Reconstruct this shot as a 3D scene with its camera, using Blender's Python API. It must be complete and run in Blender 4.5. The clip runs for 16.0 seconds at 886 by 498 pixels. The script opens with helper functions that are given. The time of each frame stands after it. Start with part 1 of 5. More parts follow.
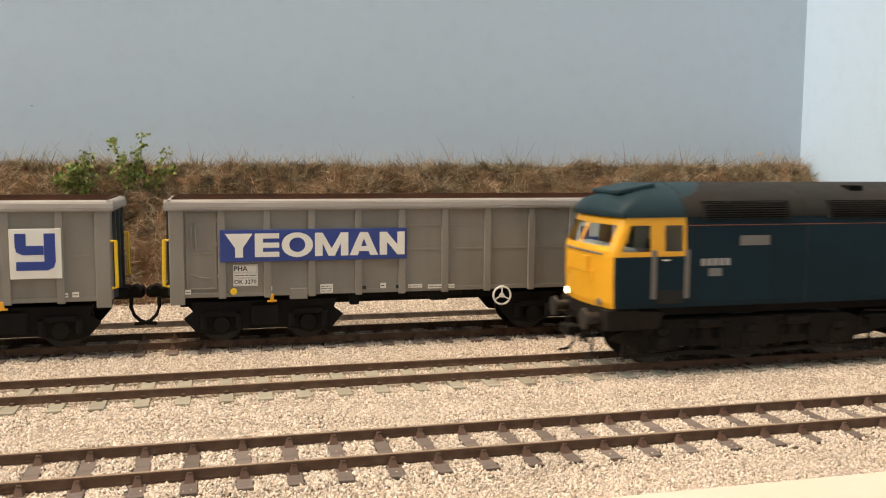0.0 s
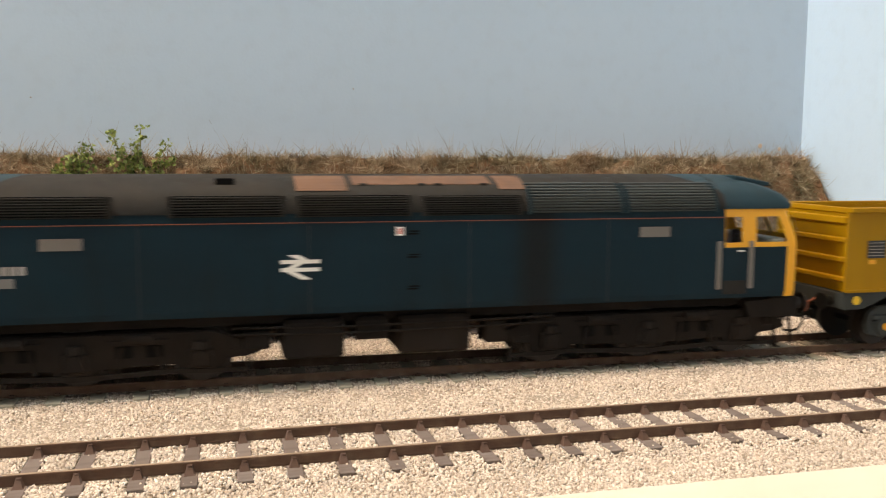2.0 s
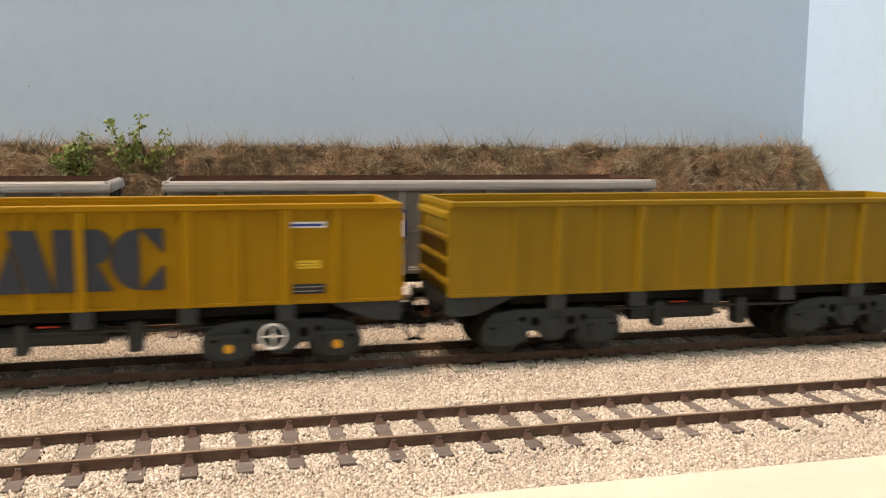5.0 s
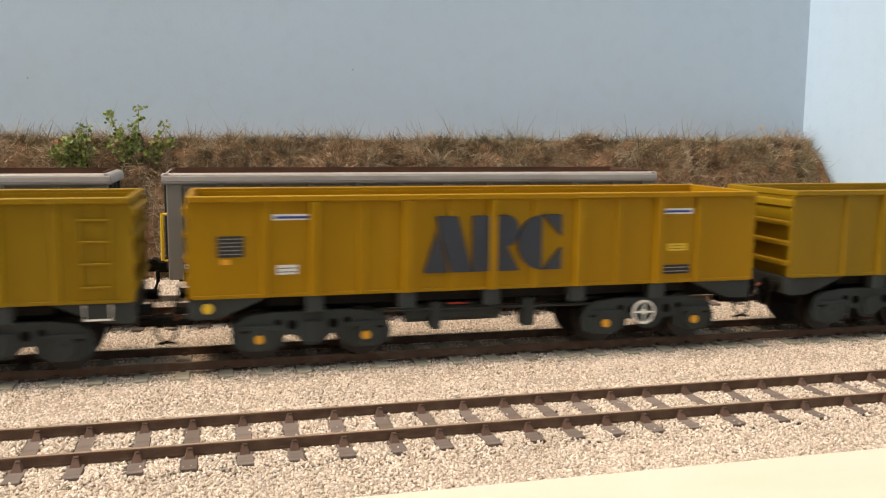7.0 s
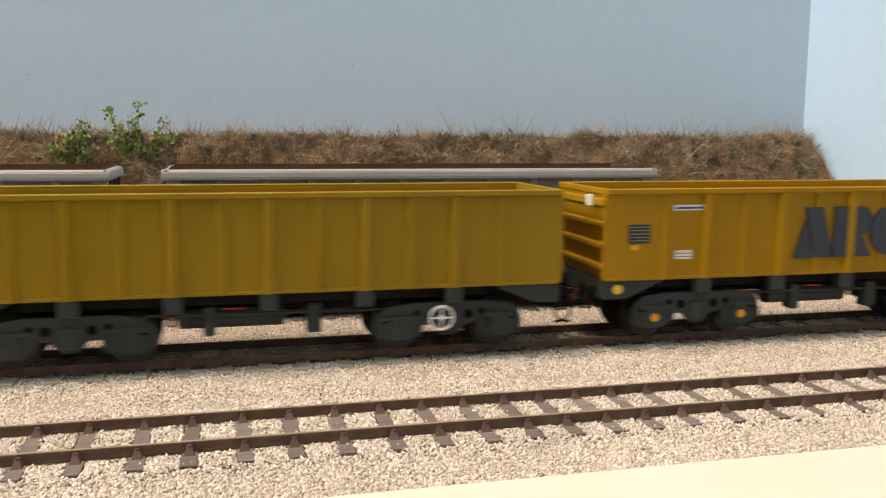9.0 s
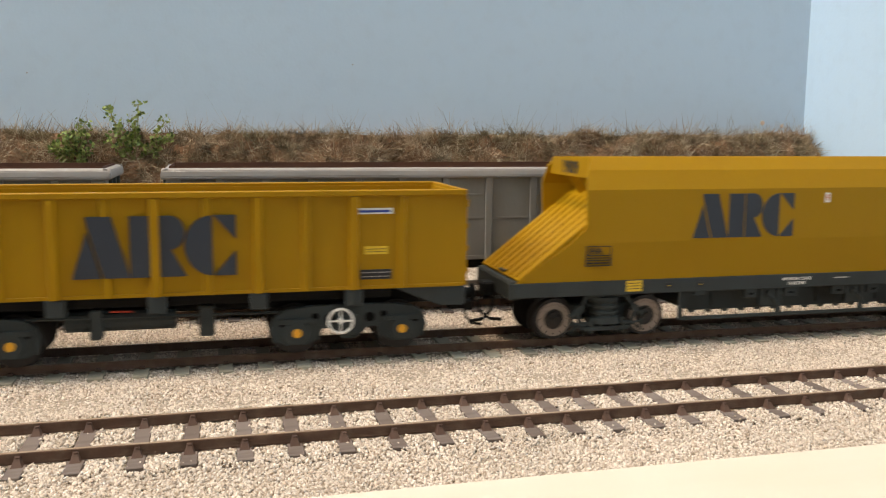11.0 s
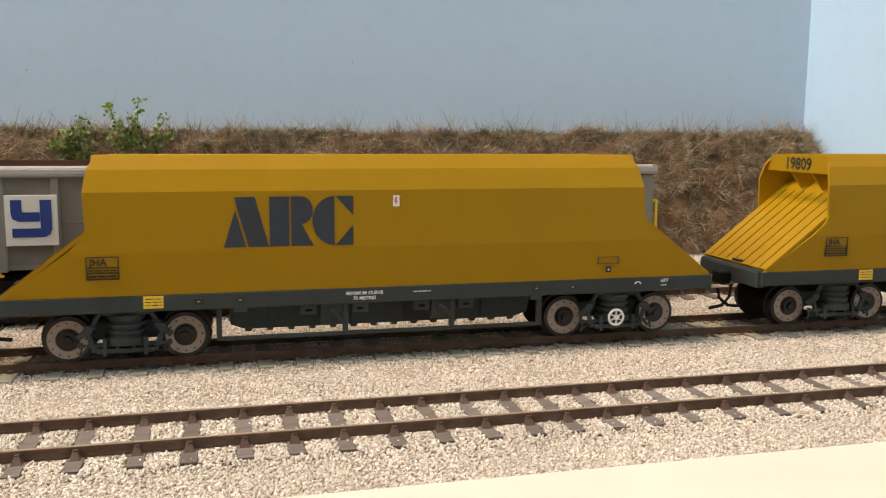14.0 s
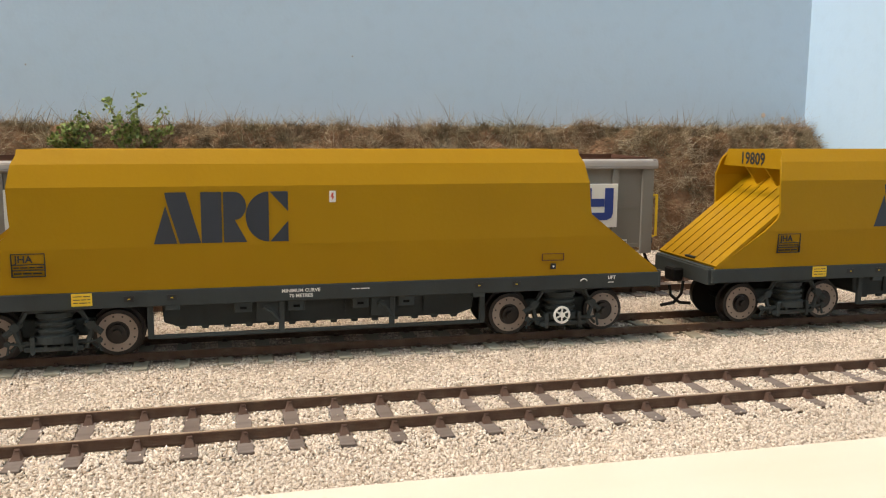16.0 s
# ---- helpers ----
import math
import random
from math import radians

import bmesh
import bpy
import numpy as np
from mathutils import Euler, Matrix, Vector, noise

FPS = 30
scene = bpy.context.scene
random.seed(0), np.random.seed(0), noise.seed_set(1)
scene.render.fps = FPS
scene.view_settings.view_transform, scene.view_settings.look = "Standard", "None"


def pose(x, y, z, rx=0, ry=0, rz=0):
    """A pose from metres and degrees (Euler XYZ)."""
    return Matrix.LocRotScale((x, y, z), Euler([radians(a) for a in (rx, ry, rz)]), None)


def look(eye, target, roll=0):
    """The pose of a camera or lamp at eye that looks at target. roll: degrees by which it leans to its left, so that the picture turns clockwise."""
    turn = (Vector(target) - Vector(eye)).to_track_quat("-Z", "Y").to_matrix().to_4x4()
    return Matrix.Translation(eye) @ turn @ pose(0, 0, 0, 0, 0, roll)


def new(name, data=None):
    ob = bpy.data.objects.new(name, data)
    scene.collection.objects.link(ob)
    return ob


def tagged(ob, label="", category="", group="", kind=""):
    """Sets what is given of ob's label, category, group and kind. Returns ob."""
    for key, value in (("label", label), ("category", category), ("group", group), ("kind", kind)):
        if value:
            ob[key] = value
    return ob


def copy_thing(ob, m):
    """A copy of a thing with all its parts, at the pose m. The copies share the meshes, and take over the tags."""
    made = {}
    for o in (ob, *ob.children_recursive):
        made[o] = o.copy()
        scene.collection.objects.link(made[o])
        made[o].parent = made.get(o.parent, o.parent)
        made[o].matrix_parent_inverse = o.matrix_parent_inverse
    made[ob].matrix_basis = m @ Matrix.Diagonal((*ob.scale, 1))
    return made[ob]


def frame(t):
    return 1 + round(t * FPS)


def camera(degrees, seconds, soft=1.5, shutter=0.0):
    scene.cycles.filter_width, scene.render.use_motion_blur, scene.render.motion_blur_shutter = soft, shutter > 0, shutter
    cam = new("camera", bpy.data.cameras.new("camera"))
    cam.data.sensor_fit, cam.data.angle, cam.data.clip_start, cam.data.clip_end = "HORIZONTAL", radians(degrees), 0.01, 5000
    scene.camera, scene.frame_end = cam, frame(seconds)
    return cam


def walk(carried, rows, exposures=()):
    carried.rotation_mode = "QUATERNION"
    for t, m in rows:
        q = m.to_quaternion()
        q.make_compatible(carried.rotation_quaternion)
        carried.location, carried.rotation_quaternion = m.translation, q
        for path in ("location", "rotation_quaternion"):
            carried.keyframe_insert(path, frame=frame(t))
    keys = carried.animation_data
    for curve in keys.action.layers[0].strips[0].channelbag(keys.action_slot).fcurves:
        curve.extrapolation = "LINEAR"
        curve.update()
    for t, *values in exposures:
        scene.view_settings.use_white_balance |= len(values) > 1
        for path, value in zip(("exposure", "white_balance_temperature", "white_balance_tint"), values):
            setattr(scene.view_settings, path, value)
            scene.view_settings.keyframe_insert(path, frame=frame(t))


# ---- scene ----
MM = 0.001  # the layout is a 4 mm scale model; plan numbers below are millimetres, rail tops at height 0

# ---------------------------------------------------------------- camera
cam = camera(53.54, 16.0, soft=1.1, shutter=0.5)

TILT = [(0, 0), (0.5, .087), (1, .133), (1.5, .165), (2, .203), (2.5, .213), (3, .244), (3.5, .286), (4, .361), (4.7, .44),
        (5.6, .535), (6.5, .629), (7, .676), (7.5, .755), (8, .765), (8.5, .765), (9, .765), (10.2, .785), (11.5, .806), (12, .81),
        (12.5, .832), (13, .858), (13.5, .862), (14, .864), (14.5, .875), (15, .903), (15.5, .943), (16, 1)]


def cam_row(k):
    eye = Vector((0, -167.31 + 3.25 * k, 57.87 - 0.35 * k)) * MM
    yaw, tilt, roll = 13.969 + 0.117 * k, 5.749 + 2.469 * k, 0.321 + 0.12 * k
    return Matrix.Translation(eye) @ pose(0, 0, 0, 90 - tilt, 0, -yaw).to_3x3().to_4x4() @ pose(0, 0, 0, 0, 0, roll)


walk(cam, [(t, cam_row(k)) for t, k in TILT], exposures=[(0, 0.01, 7450, 12), (2, 0.14, 7250, 12.5), (4, 0.08, 7200, 13.5), (8, 0.05, 6950, 11), (12, 0.0, 6650, 8.5), (16, 0.03, 6650, 8.5)])

# ---------------------------------------------------------------- light
world = bpy.data.worlds.new("daylight")
scene.world = world
world.use_nodes = True
wn = world.node_tree.nodes
sky = wn.new("ShaderNodeTexSky")
sky.sky_type, sky.sun_disc, sky.sun_elevation, sky.sun_rotation = "NISHITA", False, radians(40), radians(200)
wn["Background"].inputs["Strength"].default_value = 0.12
world.node_tree.links.new(sky.outputs[0], wn["Background"].inputs[0])


def unseen_light(name, eye, target, sx, sy, watts, colour):
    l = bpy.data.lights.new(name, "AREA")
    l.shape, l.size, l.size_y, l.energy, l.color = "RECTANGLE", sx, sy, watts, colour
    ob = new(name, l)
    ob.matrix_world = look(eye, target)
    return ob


# Unseen sources: the left window is assumed, the overhead lamp added.
unseen_light("window_light_west", (-2.42, -0.24, 1.58), (0.0, 0.0, 0.05), 0.9, 0.7, 62, (0.90, 0.925, 0.945))
unseen_light("rooflight_light", (-0.4, 0.045, 1.93), (0.0, 0.05, 0.0), 0.68, 0.4, 37, (1.08, 0.855, 0.635))

# ---------------------------------------------------------------- materials


class Mat:
    """A small wrapper round a Principled node material."""

    def __init__(self, name, colour, rough=0.6, metal=0.0, spec=0.5):
        self.m = bpy.data.materials.new(name)
        self.m.use_nodes = True
        self.t = self.m.node_tree
        self.p = self.t.nodes["Principled BSDF"]
        self.p.inputs["Base Color"].default_value = (*colour, 1)
        self.p.inputs["Roughness"].default_value = rough
        self.p.inputs["Metallic"].default_value = metal
        self.p.inputs["Specular IOR Level"].default_value = spec
        self.co = self.t.nodes.new("ShaderNodeTexCoord").outputs["Object"]
        self.colour = None
        self.base = colour

    def node(self, kind, **kw):
        n = self.t.nodes.new(kind)
        for k, v in kw.items():
            n.inputs[k].default_value = v
        return n

    def link(self, a, b):
        self.t.links.new(a, b)

    def noise(self, scale, detail=4.0, stretch=None):
        n = self.node("ShaderNodeTexNoise", Scale=scale, Detail=detail)
        if stretch:
            mp = self.node("ShaderNodeMapping", Scale=stretch)
            self.link(self.co, mp.inputs["Vector"])
            self.link(mp.outputs[0], n.inputs["Vector"])
        else:
            self.link(self.co, n.inputs["Vector"])
        return n.outputs["Fac"]

    def blend(self, fac, other, lo=0.4, hi=0.7, amount=1.0):
        """Mix another colour in where fac runs from lo to hi."""
        r = self.node("ShaderNodeMapRange")
        r.inputs["From Min"].default_value, r.inputs["From Max"].default_value = lo, hi
        r.inputs["To Max"].default_value = amount
        self.link(fac, r.inputs["Value"])
        mx = self.t.nodes.new("ShaderNodeMix")
        mx.data_type = "RGBA"
        self.link(r.outputs[0], mx.inputs["Factor"])
        if self.colour:
            self.link(self.colour, mx.inputs["A"])
        else:
            mx.inputs["A"].default_value = (*self.base, 1)
        mx.inputs["B"].default_value = (*other, 1)
        self.colour = mx.outputs["Result"]
        self.link(self.colour, self.p.inputs["Base Color"])
        return self

    def bump(self, fac, dist, strength=0.5):
        b = self.node("ShaderNodeBump", Strength=strength, Distance=dist)
        self.link(fac, b.inputs["Height"])
        self.link(b.outputs[0], self.p.inputs["Normal"])
        return self

    def rough(self, fac, lo, hi):
        r = self.node("ShaderNodeMapRange")
        r.inputs["To Min"].default_value, r.inputs["To Max"].default_value = lo, hi
        self.link(fac, r.inputs["Value"])
        self.link(r.outputs[0], self.p.inputs["Roughness"])
        return self

    def island(self):
        return self.t.nodes.new("ShaderNodeNewGeometry").outputs["Random Per Island"]

    def object_random(self):
        return self.t.nodes.new("ShaderNodeObjectInfo").outputs["Random"]


def paint(name, colour, dirt, rough=0.5, amount=0.45, streak=True, spec=0.4):
    m = Mat(name, colour, rough, spec=spec)
    m.blend(m.noise(45, 5), dirt, 0.42, 0.8, amount)
    if streak:
        m.blend(m.noise(140, 4, (1.0, 1.0, 0.12)), dirt, 0.52, 0.85, amount * 0.8)
    m.bump(m.noise(900, 3), 0.00015, 0.25)
    m.rough(m.noise(220, 3), rough - 0.1, rough + 0.14)
    return m.m


def sooty_paint(name, colour, dirt, rough, amount, streak, spec):
    """Body paint with a broad run of soot down the side beside the radiators."""
    m = Mat(name, colour, rough, spec=spec)
    m.blend(m.noise(45, 5), dirt, 0.42, 0.8, amount)
    m.blend(m.noise(140, 4, (1.0, 1.0, 0.12)), dirt, 0.52, 0.85, amount * 0.8)
    xyz = m.node("ShaderNodeSeparateXYZ")
    m.link(m.co, xyz.inputs[0])
    off = m.t.nodes.new("ShaderNodeMath")
    off.operation = "SUBTRACT"
    off.inputs[1].default_value = 0.041
    m.link(xyz.outputs["X"], off.inputs[0])
    dist = m.t.nodes.new("ShaderNodeMath")
    dist.operation = "ABSOLUTE"
    m.link(off.outputs[0], dist.inputs[0])
    m.blend(dist.outputs[0], (0.008, 0.008, 0.008), 0.0075, 0.002, 0.75)
    m.bump(m.noise(900, 3), 0.00015, 0.25)
    m.rough(m.noise(220, 3), rough - 0.1, rough + 0.14)
    return m.m


M = {}
M["yellow"] = paint("wagon_yellow_paint", (0.375, 0.195, 0.003), (0.26, 0.128, 0.003), 0.5, 0.35, True, 0.16)
M["olive"] = paint("wagon_olive_yellow_paint", (0.30, 0.175, 0.004), (0.205, 0.115, 0.004), 0.5, 0.35, True, 0.22)
M["hopper"] = paint("hopper_yellow_paint", (0.375, 0.20, 0.003), (0.315, 0.160, 0.003), 0.5, 0.3, True, 0.16)
# Dark yellow that puts the end sheet's groove shadows into the rib colour.
M["rib_shade"] = paint("shaded_yellow_rib", (0.20, 0.11, 0.008), (0.12, 0.07, 0.01), 0.6, 0.5, False, 0.2)
M["cab_yellow"] = paint("cab_warning_yellow_paint", (0.80, 0.38, 0.02), (0.60, 0.28, 0.03), 0.42, 0.3)
M["bright_yellow"] = paint("bright_yellow_paint", (0.85, 0.55, 0.03), (0.6, 0.36, 0.04), 0.5, 0.3)
M["loco_blue"] = sooty_paint("rail_blue_paint", (0.005, 0.020, 0.030), (0.007, 0.010, 0.011), 0.5, 0.6, True, 0.14)
M["dome_blue"] = paint("cab_roof_blue_paint", (0.012, 0.036, 0.047), (0.02, 0.027, 0.03), 0.5, 0.5, True, 0.2)
M["roof_grey"] = paint("sooty_roof_paint", (0.020, 0.019, 0.017), (0.036, 0.028, 0.021), 0.7, 0.6, True, 0.2)
M["rust_panel"] = paint("rusty_roof_panel", (0.165, 0.086, 0.05), (0.07, 0.045, 0.035), 0.8, 0.7)
M["frame_grey"] = paint("frame_grey_paint", (0.047, 0.054, 0.053), (0.031, 0.029, 0.024), 0.65, 0.5, True, 0.2)
M["bogie_grey"] = paint("bogie_grey_green_paint", (0.049, 0.057, 0.056), (0.022, 0.021, 0.018), 0.65, 0.5, True, 0.2)
M["black"] = paint("weathered_black", (0.006, 0.0055, 0.005), (0.013, 0.0105, 0.008), 0.7, 0.5, True, 0.2)
M["loco_frame"] = paint("grimy_brown_black", (0.014, 0.0115, 0.010), (0.032, 0.023, 0.017), 0.8, 0.6, True, 0.12)
M["wagon_grey"] = paint("wagon_grey_paint", (0.27, 0.248, 0.22), (0.165, 0.142, 0.12), 0.6, 0.55, True, 0.25)
M["rim_grey"] = paint("wagon_rim_light_grey", (0.34, 0.315, 0.295), (0.22, 0.19, 0.17), 0.5, 0.5)
M["rust"] = paint("rusty_wagon_inside", (0.13, 0.055, 0.03), (0.06, 0.03, 0.02), 0.85, 0.7)
M["white"] = paint("white_lettering", (0.84, 0.81, 0.75), (0.66, 0.62, 0.56), 0.5, 0.25, False)
M["letter_blue"] = paint("logo_blue", (0.03, 0.06, 0.27), (0.05, 0.07, 0.2), 0.45, 0.3, False)
M["letter_grey"] = paint("logo_slate", (0.032, 0.038, 0.05), (0.05, 0.05, 0.05), 0.5, 0.3, False)
# Near-black that puts the shade in gaps, holes and slots into the colour.
M["gap"] = paint("gap_shade_black", (0.004, 0.004, 0.004), (0.007, 0.006, 0.005), 0.8, 0.4, False, 0.1)
M["label_black"] = paint("label_black", (0.02, 0.02, 0.02), (0.04, 0.04, 0.035), 0.5, 0.3, False)
M["label_red"] = paint("label_red", (0.55, 0.06, 0.03), (0.4, 0.08, 0.05), 0.5, 0.3, False)
M["orange"] = paint("orange_paint", (0.62, 0.17, 0.03), (0.4, 0.12, 0.04), 0.5, 0.3, False)
M["dull_plate"] = paint("dull_metal_plate", (0.17, 0.15, 0.13), (0.10, 0.09, 0.08), 0.5, 0.4, False)
M["hand_grey"] = paint("grey_handrail", (0.18, 0.175, 0.165), (0.10, 0.09, 0.08), 0.5, 0.4, False)
M["wheel_tan"] = paint("wheel_face_tan", (0.44, 0.355, 0.29), (0.22, 0.15, 0.11), 0.6, 0.6, False)
M["wheel_dark"] = paint("wheel_dark_steel", (0.019, 0.0165, 0.015), (0.045, 0.03, 0.021), 0.5, 0.6, False)
M["cab_inside"] = paint("cab_inside_grey", (0.52, 0.50, 0.45), (0.36, 0.34, 0.30), 0.6, 0.4, False)
M["stripe"] = paint("faded_red_stripe", (0.30, 0.085, 0.04), (0.12, 0.05, 0.03), 0.5, 0.5, False)
M["seat"] = paint("cab_seat_brown", (0.07, 0.05, 0.04), (0.04, 0.03, 0.03), 0.7, 0.4, False)


def glass_material():
    m = Mat("cab_glass", (0.9, 0.95, 0.95), 0.05)
    m.p.inputs["Transmission Weight"].default_value = 1.0
    m.p.inputs["IOR"].default_value = 1.1
    return m.m


M["glass"] = glass_material()
lamp_glow = Mat("headlight_glow", (1, 0.95, 0.8), 0.3)
lamp_glow.p.inputs["Emission Color"].default_value = (1, 0.9, 0.7, 1)
lamp_glow.p.inputs["Emission Strength"].default_value = 6
M["glow"] = lamp_glow.m


def stone_material():
    m = Mat("white_ballast_stone", (0.63, 0.53, 0.44), 0.85, spec=0.25)
    r = m.island()
    m.blend(r, (0.36, 0.29, 0.22), 0.62, 0.98, 0.9)
    m.blend(r, (0.84, 0.74, 0.64), 0.42, 0.1, 0.9)
    m.blend(m.noise(25, 3), (0.52, 0.44, 0.36), 0.5, 0.75, 0.45)
    m.bump(m.noise(2500, 3), 0.0002, 0.5)
    return m.m


def gravel_bed_material():
    # Darker than the chippings: shade between the stones is put into this colour.
    m = Mat("ballast_bed", (0.42, 0.35, 0.28), 0.9, spec=0.2)
    m.blend(m.noise(1100, 3), (0.26, 0.22, 0.18), 0.5, 0.62, 0.9)
    m.blend(m.noise(25, 3), (0.44, 0.38, 0.32), 0.5, 0.75, 0.5)
    m.bump(m.noise(900, 3), 0.0012, 0.9)
    return m.m


M["stone"], M["bed"] = stone_material(), gravel_bed_material()


def rail_materials():
    side = Mat("rusty_rail_side", (0.10, 0.052, 0.032), 0.8, 0.05)
    side.blend(side.noise(250, 4), (0.15, 0.095, 0.06), 0.45, 0.75)
    side.bump(side.noise(1800, 3), 0.0002, 0.4)
    top = Mat("worn_rail_top", (0.33, 0.24, 0.165), 0.6, 0.2)
    top.blend(top.noise(120, 4), (0.17, 0.11, 0.075), 0.5, 0.8, 0.7)
    dull = Mat("dull_rail_side", (0.21, 0.19, 0.17), 0.6, 0.3)
    dull.blend(dull.noise(250, 4), (0.12, 0.09, 0.07), 0.45, 0.75)
    return side.m, top.m, dull.m


M["rail_side"], M["rail_top"], M["rail_dull"] = rail_materials()


def sleeper_material(name, a, b):
    m = Mat(name, a, 0.75, spec=0.3)
    m.blend(m.object_random(), b, 0.2, 1.0, 0.8)
    m.blend(m.noise(380, 4, (0.25, 1, 1)), tuple(c * 0.6 for c in a), 0.5, 0.75, 0.6)
    m.bump(m.noise(900, 3, (0.2, 1, 1)), 0.0002, 0.4)
    return m.m


M["sleeper_dark"] = sleeper_material("grey_brown_sleeper", (0.15, 0.115, 0.098), (0.24, 0.195, 0.172))
M["sleeper_pale"] = sleeper_material("pale_concrete_sleeper", (0.37, 0.34, 0.265), (0.30, 0.27, 0.21))
M["chair"] = sleeper_material("rail_chair_brown", (0.085, 0.047, 0.033), (0.125, 0.075, 0.055))


def wall_material(name, a, b):
    m = Mat(name, a, 0.75, spec=0.25)
    m.blend(m.noise(2.5, 3), b, 0.35, 0.7, 0.6)
    m.blend(m.noise(120, 5), tuple(c * 0.94 for c in a), 0.5, 0.7, 0.6)
    m.bump(m.noise(600, 3), 0.0003, 0.2)
    return m.m


M["wall_blue"] = wall_material("pale_blue_wall_paint", (0.54, 0.66, 0.775), (0.515, 0.645, 0.77))
# Same paint as the back wall, with its cool light put into the colour.
M["wall_blue_lit"] = wall_material("cool_lit_blue_wall_paint", (0.51, 0.66, 0.80), (0.49, 0.645, 0.79))
# Tone held down to limit light bounced off the unseen walls.
M["wall_plain"] = wall_material("off_white_wall_paint", (0.36, 0.33, 0.29), (0.33, 0.30, 0.26))
M["carpet"] = wall_material("brown_carpet", (0.2, 0.16, 0.13), (0.16, 0.13, 0.1))


def board_material():
    m = Mat("pale_wood_edging", (0.74, 0.61, 0.49), 0.6)
    m.blend(m.noise(40, 5, (0.15, 1.5, 1)), (0.70, 0.545, 0.41), 0.42, 0.75, 0.7)
    m.blend(m.noise(9, 3), (0.77, 0.66, 0.56), 0.45, 0.7, 0.7)
    m.bump(m.noise(300, 3, (0.1, 1, 1)), 0.0002, 0.25)
    return m.m


M["board"] = board_material()
fascia = Mat("grey_fascia", (0.12, 0.12, 0.12), 0.6)
fascia.blend(fascia.noise(30, 4), (0.17, 0.165, 0.16), 0.4, 0.7)
M["fascia"] = fascia.m


def earth_material():
    m = Mat("embankment_earth", (0.26, 0.15, 0.09), 0.95, spec=0.1)
    m.blend(m.noise(60, 5), (0.16, 0.09, 0.05), 0.4, 0.7)
    m.blend(m.noise(400, 4), (0.26, 0.18, 0.11), 0.5, 0.75, 0.8)
    m.bump(m.noise(500, 4), 0.002, 0.9)
    return m.m


def grass_material():
    m = Mat("dry_static_grass", (0.38, 0.275, 0.175), 0.85, spec=0.15)
    r = m.island()
    m.blend(m.noise(20, 4), (0.19, 0.18, 0.095), 0.47, 0.66, 0.8)
    m.blend(m.noise(55, 3), (0.30, 0.165, 0.10), 0.50, 0.72, 0.65)
    m.blend(m.noise(90, 3), (0.66, 0.55, 0.40), 0.52, 0.68, 0.75)
    m.blend(r, (0.72, 0.60, 0.44), 0.72, 0.98, 0.85)
    m.blend(r, (0.14, 0.095, 0.055), 0.35, 0.02, 0.9)
    # Noise patches darken the colour for shaded hollows between tufts.
    m.blend(m.noise(130, 3), (0.075, 0.06, 0.035), 0.50, 0.63, 0.8)
    return m.m


def leaf_material():
    m = Mat("shrub_leaf_green", (0.16, 0.225, 0.04), 0.6)
    m.blend(m.island(), (0.33, 0.39, 0.11), 0.4, 0.9)
    m.blend(m.island(), (0.04, 0.08, 0.015), 0.35, 0.0)
    return m.m


M["earth"], M["grass"], M["leaf"] = earth_material(), grass_material(), leaf_material()
M["twig"] = paint("twig_bark", (0.30, 0.29, 0.12), (0.15, 0.12, 0.05), 0.8, 0.4, False)

# ---------------------------------------------------------------- mesh helpers (millimetres in, metres out)


def finish(name, bm, mats, smooth=False):
    me = bpy.data.meshes.new(name)
    bmesh.ops.scale(bm, vec=(MM, MM, MM), verts=bm.verts)
    bm.normal_update()
    bm.to_mesh(me)
    bm.free()
    for m in mats if isinstance(mats, (list, tuple)) else [mats]:
        me.materials.append(m)
    if smooth:
        me.polygons.foreach_set("use_smooth", [True] * len(me.polygons))
    return me


def part(name, bm, material, parent=None, label="", smooth=False):
    ob = new(name, finish(name, bm, material, smooth))
    if parent is not None:
        ob.parent = parent
    if label:
        ob["label"] = label
    return ob


def thing(name, x, y, z, label, category, group="", kind=""):
    ob = new(name)
    ob.empty_display_size = 0.01
    ob.matrix_world = pose(x * MM, y * MM, z * MM)
    return tagged(ob, label, category, group, kind)


def add_box(bm, x0, x1, y0, y1, z0, z1, bevel=0.0, mi=0):
    n = set(bm.faces)
    vs = [bm.verts.new((x, y, z)) for x in (x0, x1) for y in (y0, y1) for z in (z0, z1)]
    for f in ((0, 1, 3, 2), (4, 6, 7, 5), (0, 4, 5, 1), (2, 3, 7, 6), (0, 2, 6, 4), (1, 5, 7, 3)):
        bm.faces.new([vs[i] for i in f])
    if bevel:
        es = list({e for v in vs for e in v.link_edges})
        bmesh.ops.bevel(bm, geom=es, offset=bevel, segments=1, affect="EDGES")
    for f in bm.faces:
        if f not in n:
            f.material_index = mi
    return bm


def box(x0, x1, y0, y1, z0, z1, bevel=0.0):
    return add_box(bmesh.new(), x0, x1, y0, y1, z0, z1, bevel)


